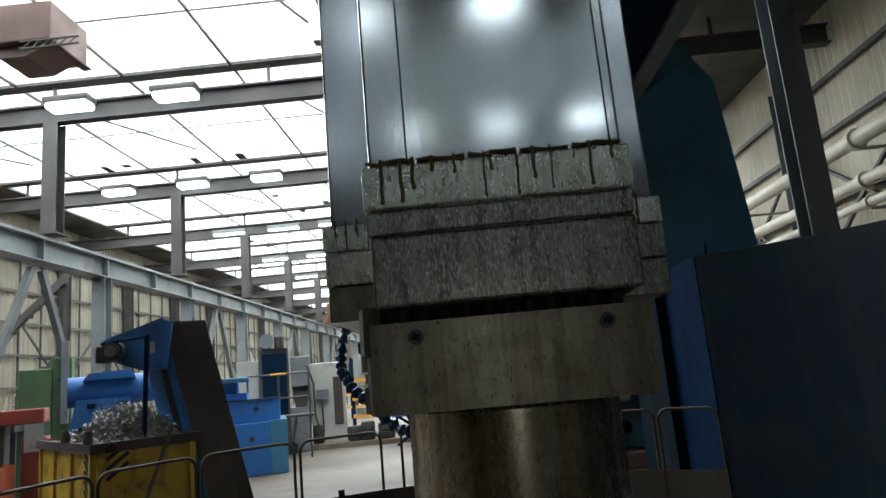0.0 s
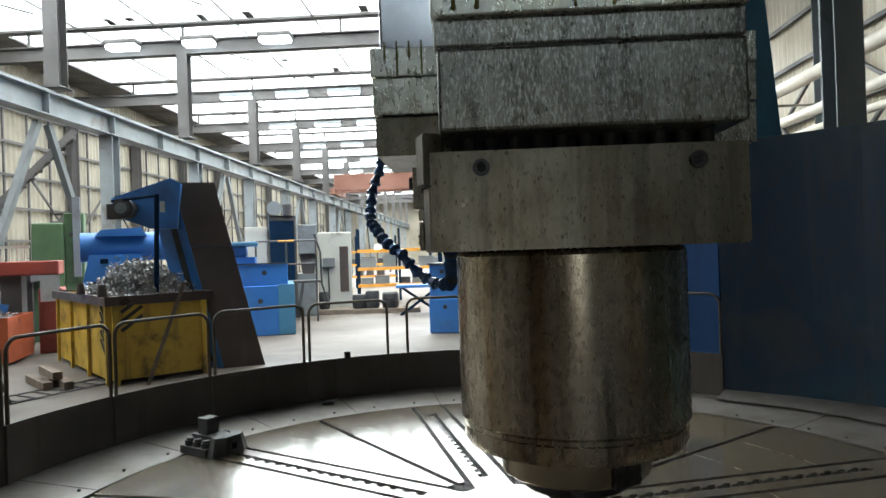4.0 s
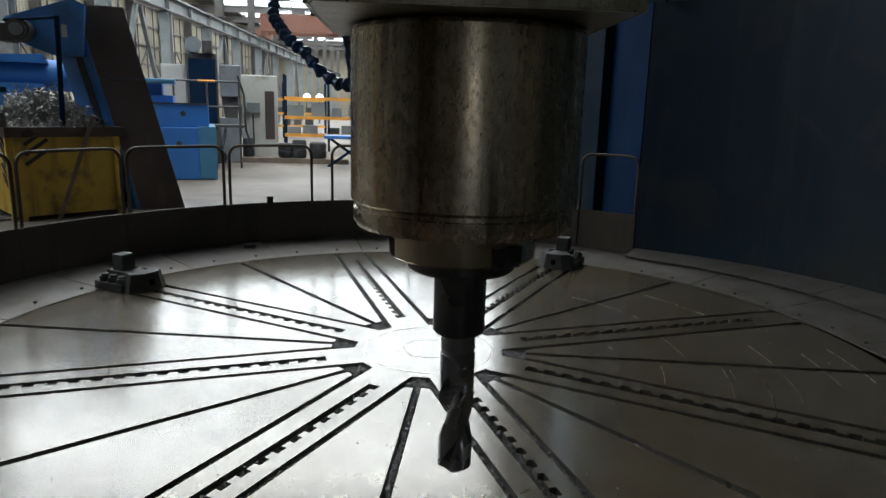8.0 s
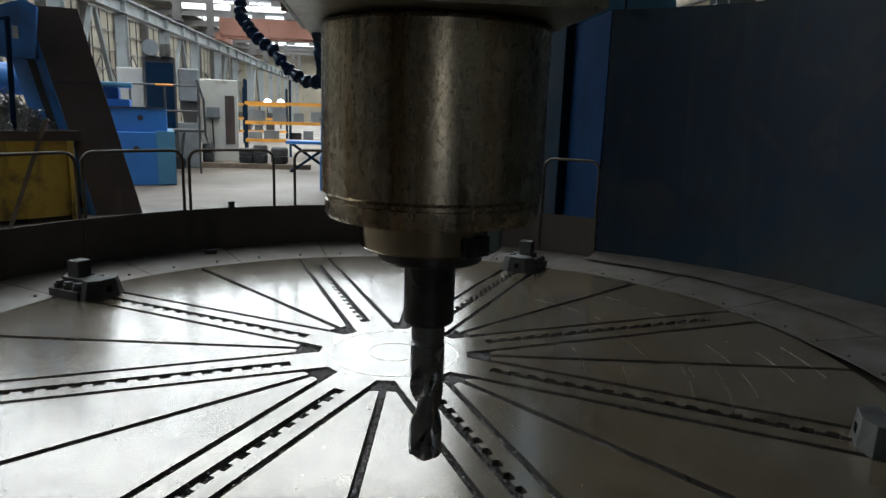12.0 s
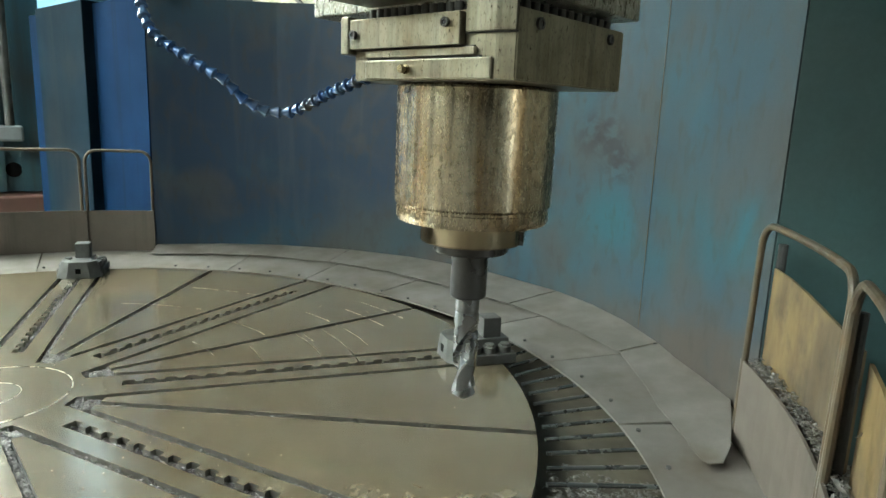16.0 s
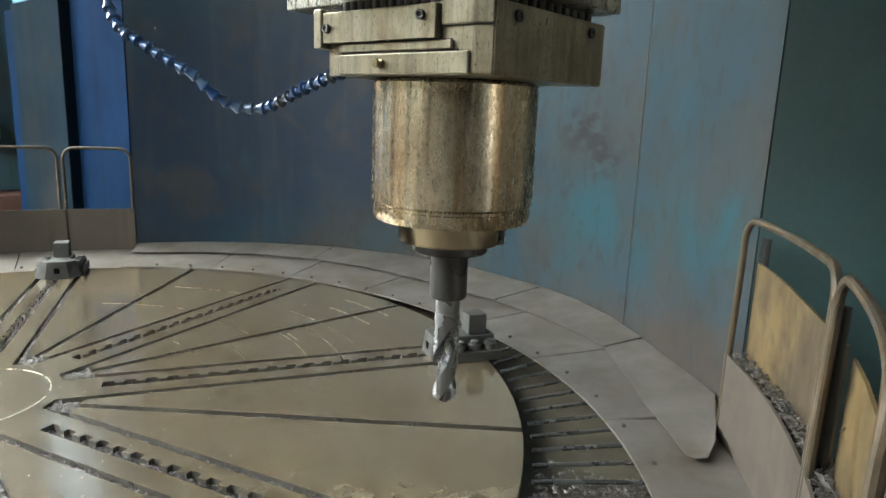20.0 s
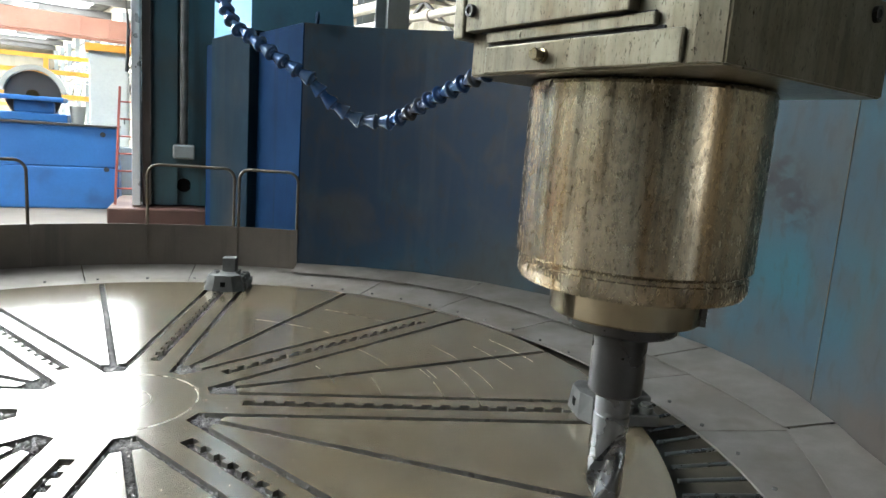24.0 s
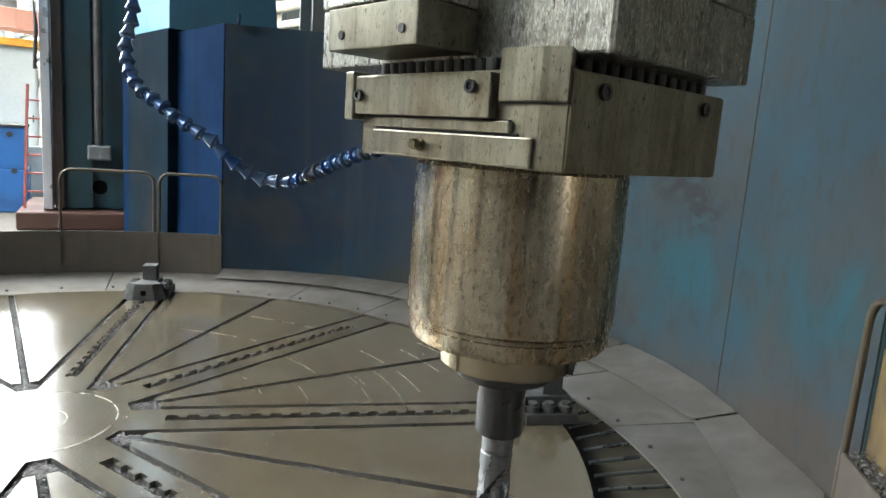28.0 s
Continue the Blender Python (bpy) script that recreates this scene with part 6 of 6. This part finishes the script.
part("bed_top", box(B(), 0.02, 0.01, 0.721, 2.93, 1.3, 1.42, 0.02), M_BLUE, t)
part("rail_top", box(B(), 0.0, -0.02, 1.42, 2.95, 1.3, 1.46, 0.006), M_DARKSTEEL, t, "dark oily slideway")
for x, z in ((0.35, 0.55), (0.3, 1.28), (2.7, 1.3), (2.75, 0.7)):
    part("port", rod(B(), (x, 0.005, z), (x, -0.01, z), 0.045, n=16), M_RUBBER, t, "round black port")
t2 = thing("slide_unit", "blue cross slide with screws on the machine bed", "machine slide", at3(1.35, 9.72, -27, FZ + 1.46))
part("slide_base", box(B(), 1.15, 0.2, 0, 2.15, 1.0, 0.14, 0.02), M_BLUE, t2)
part("slide_body", box(B(), 1.35, 0.25, 0.14, 1.95, 0.9, 0.34, 0.03), M_BLUE, t2)
part("slide_table", box(B(), 1.15, 0.15, 0.34, 2.1, 1.0, 0.42, 0.015), M_BLUE, t2)
t2 = thing("grinding_wheel_guard", "pale curved wheel guard over a dark round chuck", "wheel guard", at3(1.35, 9.72, -27, FZ + 1.46))
bm = B()
pts = [(1.62 + 0.52 * math.cos(radians(a)), 0.42 + 0.52 * math.sin(radians(a))) for a in range(10, 171, 10)] + [(1.62 + 0.44 * math.cos(radians(a)), 0.42 + 0.44 * math.sin(radians(a))) for a in range(170, 9, -10)]
prism(bm, pts, -0.62, -0.38, pose(0, 0, 0, 90))
part("guard_arc", bm, M_WHITE, t2)
part("wheel", rod(B(), (1.62, 0.42, 0.42), (1.62, 0.58, 0.42), 0.42, n=32), M_DARKSTEEL, t2, "dark round wheel")
part("hub", rod(B(), (1.62, 0.36, 0.42), (1.62, 0.42, 0.42), 0.1, n=16), M_NUT, t2)
t2 = thing("black_box", "black steel box with a yellow stripe on the bed", "box", at3(1.35, 9.72, -27, FZ + 1.46))
part("body", box(B(), 0.35, 0.3, 0, 1.0, 1.0, 0.46, 0.01), M_RUBBER, t2)
part("stripe", box(B(), 0.36, 0.294, 0.3, 0.8, 0.3, 0.33), M_ORBEAM, t2, "yellow stripe", smooth=0)
bm = lathe(B(), [(0.10, 0), (0.13, 0.30), (0.12, 0.30), (0.09, 0.02)], 20)
single("white_bucket", bm, M_WHITE, "white plastic bucket on the machine bed", "bucket", at3(1.35, 9.72, -27, FZ + 1.46) @ pose(2.3, 0.35, 0))
t = thing("ladder", "red steel step ladder leaning by the column", "ladder", at3(3.22, 6.95, -30))
for x in (0, 0.36):
    part("stile", bar(B(), (x, 0, 0), (x * 0.7 + 0.06, 0.45, 2.1), 0.03, 0.05), M_RED, t, smooth=0)
for i in range(7):
    z = 0.25 + 0.27 * i
    part("rung", rod(B(), (0.02 + z * 0.03, z * 0.214, z), (0.35 - z * 0.03, z * 0.214, z), 0.014, n=8), M_RED, t)

# second machine's column
t = thing("machine_column", "dark blue machine column with chrome guideway and lead screw on a red base", "machine column", at3(3.35, 6.6, -31))
part("column_body", box(B(), 0.11, 0.25, 0.3, 2.65, 1.6, 7.0), M_COLUMN, t, smooth=0)
part("base", box(B(), -0.36, -0.12, 0, 2.62, 1.6, 0.27, 0.03), M_TROLLEY, t)
part("guideway", box(B(), -0.02, 0.02, 0.30, 0.10, 0.4, 7.0, 0.01), M_GUIDE, t, "bright steel guideway edge")
part("guide_strip", box(B(), 0.12, 0.12, 0.30, 0.24, 0.25, 7.0), M_RUST, t, smooth=0)
part("guide_strip", box(B(), 1.30, 0.10, 0.30, 1.62, 0.25, 7.0), M_RUST, t, smooth=0)
part("panel_strip", box(B(), 0.28, 0.18, 0.30, 0.62, 0.25, 7.0), M_COLUMN, t, smooth=0)
part("guide_strip", box(B(), 1.66, 0.06, 0.30, 1.72, 0.25, 7.0), M_CHROME, t, "bright narrow guide strip", smooth=0)
part("panel_strip", box(B(), 0.82, 0.18, 0.30, 1.22, 0.25, 7.0), M_COLUMN, t, smooth=0)
part("lead_screw", rod(B(), (0.72, 0.02, 1.1), (0.72, 0.02, 7.0), 0.06, n=16), M_JAW, t, "grey lead screw tube")
part("screw_bearing", box(B(), 0.56, -0.08, 1.05, 0.88, 0.25, 1.27, 0.03), M_GREY, t)
part("port", rod(B(), (0.72, 0.245, 0.62), (0.72, 0.23, 0.62), 0.11, n=24), M_HOLE, t, "round dark port")
part("cable", tube(B(), [(-0.12, 0.05, 5.2), (-0.10, 0.02, 3.6), (-0.05, 0.0, 2.9), (-0.08, 0.02, 2.3)], 0.025, 8), M_RUBBER, t, "black hanging cable")

# tall tapered upright behind the screen
t = thing("upright_column", "tall tapered blue machine upright behind the screen", "machine column", at3(4.40, 3.10, HALL))
part("upright", prism(B(), [(-1.25, 0.0), (0.35, 0.0), (-0.10, 5.2), (-0.35, 5.55), (-1.25, 4.95)], -1.4, 0.0, pose(0, 0, 0, 90)), M_BLUELT, t, smooth=0)
# added dark box, standing in for shade on the oily lower upright
part("lower_cover", box(B(), -1.275, -0.025, 0.0, 0.40, 1.42, 2.75, 0.01), M_UPSHADE, t, "dark oily lower part of the upright, its shade put into the colour")
part("lifting_eye", lathe(B(), [(0.035, -0.012), (0.06, -0.012), (0.06, 0.012), (0.035, 0.012)], 18), M_BLUEDK, enclosure, "small lifting eye", Matrix.Translation((2.98, 2.0, WT + 0.04)) @ pose(0, 0, 0, 90, 0, 60))
part("top_edge", box(B(), 0, 0.0, WT - 0.05, 1.2, 0.03, WT), M_BLUEDK, enclosure, "", Matrix.Translation((p0.x + 0.4, p0.y + 1.62, 0)) @ pose(0, 0, 0, 0, 0, HALL), 0)
arm = thing("machine_crossbeam", "steel arm from the upright over the table, coloured dark for its shaded underside", "crossbeam", MF)
# dark blue all round, in place of the arm's black underside in shade
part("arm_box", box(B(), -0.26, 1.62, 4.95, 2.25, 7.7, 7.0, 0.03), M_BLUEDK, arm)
part("edge_flange", box(B(), 2.255, 1.62, 4.90, 2.45, 7.7, 5.06, 0.008), M_GREY, arm, "pale grey flange along the arm's lower edge")


# cabinets and machines in the middle distance
def cabinet(x, y, rz, w, d, h, mat, label, doors=1, name="control_cabinet"):
    t = thing(name, label, "cabinet", at3(x, y, rz))
    part("body", box(B(), 0, 0, 0.08, w, d, h, 0.015), mat, t)
    part("plinth", box(B(), 0.03, 0.03, 0, w - 0.03, d - 0.03, 0.08), M_RUBBER, t, smooth=0)
    for i in range(doors):
        x0, x1 = w * i / doors + 0.03, w * (i + 1) / doors - 0.03
        dr = part("door", box(B(), x0, -0.018, 0.14, x1, -0.002, h - 0.06, 0.004), mat, t)
        part("handle", box(B(), x1 - 0.07, -0.035, h * 0.5, x1 - 0.045, -0.019, h * 0.5 + 0.14), M_RUBBER, dr, smooth=0)
    return t


t = cabinet(-2.75, 15.3, 0, 0.62, 0.6, 2.55, M_WHITE, "tall cream control cabinet with a warning triangle")
bm = prism(B(), [(0, 0), (0.12, 0), (0.06, 0.11)], -0.022, -0.019, Matrix.Translation((0.30, 0, 1.9)) @ pose(0, 0, 0, 90) @ Matrix.Translation((0, 0, 0)))
part("warning_sign", bm, M_ORBEAM, t, "yellow warning triangle", smooth=0)
t = thing("grey_machine", "dark grey machine tower with a fan duct on top", "machine", at3(-2.12, 15.1, 2))
part("tower", box(B(), 0, 0, 0, 0.78, 0.9, 2.85, 0.03), M_DARKSTEEL, t)
part("front_cover", box(B(), 0.06, -0.02, 0.9, 0.72, 0.0, 2.7, 0.01), M_BLUEDK, t)
part("fan_duct", rod(B(), (0.2, -0.1, 3.05), (0.2, 0.5, 3.05), 0.2, n=20), M_GREY, t)
part("fan_motor", rod(B(), (0.55, 0, 2.85), (0.55, 0, 3.15), 0.13, n=16), M_DARKSTEEL, t)
t = thing("grey_machine", "grey machine head with hanging pipes", "machine", at3(-1.30, 15.1, 0))
part("head_box", box(B(), 0, 0, 1.75, 0.52, 0.8, 2.58, 0.03), M_GREY, t)
part("stem", prism(B(), [(0.1, 1.2), (0.42, 1.2), (0.5, 1.75), (0.02, 1.75)], -0.5, -0.1, pose(0, 0, 0, 90)), M_DARKSTEEL, t, smooth=0)
part("base", box(B(), -0.1, 0.1, 0, 0.5, 0.9, 1.2, 0.03), M_GREY, t)
part("pipe", tube(B(), [(0.45, -0.05, 2.3), (0.6, -0.1, 1.8), (0.62, -0.12, 0.9), (0.8, -0.2, 0.3)], 0.03, 8), M_RUBBER, t)
t = thing("white_machine", "large white machine enclosure with a brown door window", "machine", at3(-0.75, 16.1, -2))
part("body", box(B(), 0, 0, 0, 1.0, 1.6, 2.38, 0.03), M_WHITE, t)
part("side_box", box(B(), -0.35, 0.1, 0.9, 0.0, 0.8, 1.7, 0.02), M_WHITE, t)
part("door", box(B(), 0.64, -0.02, 0.6, 0.90, -0.002, 1.95, 0.005), M_RUST, t, "brown door")
part("switch_box", box(B(), 0.15, -0.12, 1.35, 0.5, -0.002, 1.62, 0.01), M_GREY, t)
part("conduit", tube(B(), [(0.3, -0.03, 1.3), (0.32, -0.03, 0.4)], 0.02, 6), M_RUBBER, t)
t = thing("platform_rail", "steel platform rail with yellow warning tape", "guard rail", at3(-2.35, 13.6, 0))
for x in (0.0, 0.75, 1.5):
    part("post", rod(B(), (x, 0, 0), (x, 0, 2.1), 0.025, n=8), M_DARKSTEEL, t)
for z in (1.5, 2.1):
    part("rail", rod(B(), (0, 0, z), (1.5, 0, z), 0.022, n=8), M_DARKSTEEL, t)
part("tape", rod(B(), (0.55, 0, 2.1), (0.95, 0, 2.1), 0.026, n=8), M_ORBEAM, t, "yellow band")
part("deck", box(B(), -0.1, 0, 1.0, 1.6, 0.9, 1.06), M_DARKSTEEL, t, smooth=0)


def pallet(x, y, rz):
    t = thing("pallet", "wooden pallet on the concrete floor", "pallet", at3(x, y, rz), "pallets")
    for k in range(5):
        part("board", box(B(), 0, k * 0.17, 0.11, 1.1, k * 0.17 + 0.12, 0.135), M_WOODOLD, t, smooth=0)
    for k in (0, 0.34, 0.68):
        part("runner", box(B(), 0, k, 0, 1.1, k + 0.1, 0.108), M_WOODOLD, t, smooth=0)


pallet(-0.95, 15.3, -8)
pallet(0.1, 15.1, -10)
pallet(0.95, 14.8, -10)
for x, y, r, h in ((-0.6, 15.7, 0.16, 0.5), (0.4, 15.4, 0.22, 0.4), (0.75, 15.25, 0.2, 0.5), (1.25, 15.1, 0.24, 0.45)):
    bm = lathe(B(), [(r * 0.85, 0), (r, 0.06), (r, h * 0.45), (r * 0.9, h * 0.5), (r, h * 0.55), (r, h - 0.05), (r * 0.85, h)], 20)
    single("black_drum", bm, M_RUBBER, "short black drum standing on a pallet", "drum", at3(x, y, 0, FZ + 0.135), "black drums")
t = thing("hand_truck", "dark wheeled trolley leaning by the machine", "trolley", at3(-1.35, 15.0, 10))
part("frame", bar(B(), (0, 0, 0.15), (0.25, 0.25, 1.2), 0.05, 0.05), M_RUBBER, t, smooth=0)
part("wheel", rod(B(), (0.0, -0.05, 0.16), (0.0, 0.05, 0.16), 0.16, n=18), M_RUBBER, t)
part("plate", box(B(), -0.3, -0.2, 0.02, 0.1, 0.3, 0.05), M_RUBBER, t, smooth=0)
t = thing("blue_table", "blue steel lifting table on crossed legs", "table", at3(1.25, 13.9, -12))
part("top", box(B(), 0, 0, 0.74, 1.3, 0.7, 0.82, 0.01), M_BLUE, t)
part("leg", bar(B(), (0.1, 0.1, 0.0), (1.15, 0.1, 0.74), 0.05, 0.07), M_BLUEDK, t, smooth=0)
part("leg", bar(B(), (1.15, 0.6, 0.0), (0.1, 0.6, 0.74), 0.05, 0.07), M_BLUEDK, t, smooth=0)


def rack(x, y, rz, w, label):
    t = thing("storage_rack", label, "rack", at3(x, y, rz), "storage racks")
    for xx in (0, w / 2, w):
        for yy in (0, 0.9):
            part("upright", box(B(), xx - 0.04, yy, 0, xx + 0.04, yy + 0.08, 2.6), M_BLUEDK, t, smooth=0)
    for z in (0.5, 1.1, 1.75):
        part("shelf_beam", box(B(), 0, -0.02, z, w, 0.04, z + 0.11), M_ORBEAM, t, smooth=0)
        part("shelf", box(B(), 0, 0.04, z + 0.08, w, 0.9, z + 0.1), M_WOODOLD, t, smooth=0)
    rr = random.Random(int(x * 10))
    for z in (0.6, 1.2):
        xx = 0.1
        while xx < w - 0.5:
            ww = rr.uniform(0.3, 0.7)
            part("stored_box", box(B(), xx, 0.1, z, xx + ww, 0.7, z + rr.uniform(0.2, 0.45)), rr.choice((M_GREY, M_DARKSTEEL, M_WOOD, M_RUBBER)), t, smooth=0)
            xx += ww + rr.uniform(0.05, 0.4)


rack(0.75, 20.0, -8, 3.0, "orange beam storage rack with crates far down the hall")
rack(4.2, 24.0, -10, 4.0, "orange beam storage rack with crates far down the hall")
rack(-0.5, 30.0, -10, 4.0, "orange beam storage rack with crates far down the hall")
for x in (5.56, 6.67):
    t = thing("floodlight", "bright white floodlight far down the hall", "lamp", pose(x, 55.7, 2.1))
    part("lens", rod(B(), (0, 0, 0), (0, 0.05, 0), 0.30, n=20), M_LAMP, t, "glowing lens")
    part("stand", rod(B(), (0, 0.2, -2.2), (0, 0.2, 0.2), 0.06, n=8), M_DARKSTEEL, t)
# cabinets and gantry beyond the long bed
t = cabinet(4.75, 11.3, -25, 0.75, 0.7, 2.95, M_WHITE, "tall cream cabinet with a yellow cap", 1)
part("cap", box(B(), -0.06, -0.06, 2.951, 0.81, 0.76, 3.1), M_ORBEAM, t, "yellow cap", smooth=0)
t = thing("yellow_gantry", "yellow and orange steel platform with railings", "platform", at3(3.9, 14.2, -22))
for x in (0, 1.0, 2.0):
    part("post", box(B(), x, 0, 0, x + 0.1, 0.1, 2.9), M_ORBEAM, t, smooth=0)
for z in (1.1, 1.95, 2.5, 2.85):
    part("beam", box(B(), 0, -0.01, z, 2.1, 0.0, z + 0.1), M_ORBEAM, t, smooth=0)
part("deck", box(B(), 0, 0.1, 1.95, 2.1, 1.2, 2.02), M_ORBEAM, t, smooth=0)
bm = box(B(), 0, 0, 0, 2.6, 0.6, 1.0, 0.02)
single("grey_block", bm, M_GREY, "grey painted machine block behind the bed", "machine", at3(3.5, 11.2, -20))

# crane trolley overhead
t = thing("hoist_trolley", "red-brown hoist trolley hanging under the roof", "hoist", HM @ pose(-9.3, 9.3, 9.15))
part("housing", box(B(), -0.8, -0.7, 0.3, 0.75, 0.7, 1.2, 0.03), M_TROLLEY, t)
part("belly", prism(B(), [(-0.7, 0.3), (0.6, 0.3), (0.1, 0.05), (-0.5, 0.05)], -0.5, 0.5, pose(0, 0, 0, 90)), M_TROLLEY, t, smooth=0)
bm = B()
for z in (0.0, 0.16):
    box(bm, 0.1, -0.72, z + 0.1, 1.4, -0.68, z + 0.13)
for i in range(6):
    bar(bm, (0.15 + 0.2 * i, -0.7, 0.11), (0.35 + 0.2 * i, -0.7, 0.28), 0.02, 0.02)
part("lattice", bm, M_DARKSTEEL, t, smooth=0)
t = thing("hoist_block", "dark hook block hanging from the crane", "hoist", pose(5.6, 15.1, 5.7))
part("block", prism(B(), [(-0.35, 0.4), (0.35, 0.4), (0.18, -0.1), (-0.18, -0.1)], -0.2, 0.2, pose(0, 0, 0, 90)), M_DARKSTEEL, t, smooth=0)
part("rope", rod(B(), (0, 0, 0.4), (0, 0, 3.3), 0.03, n=8), M_DARKSTEEL, t)
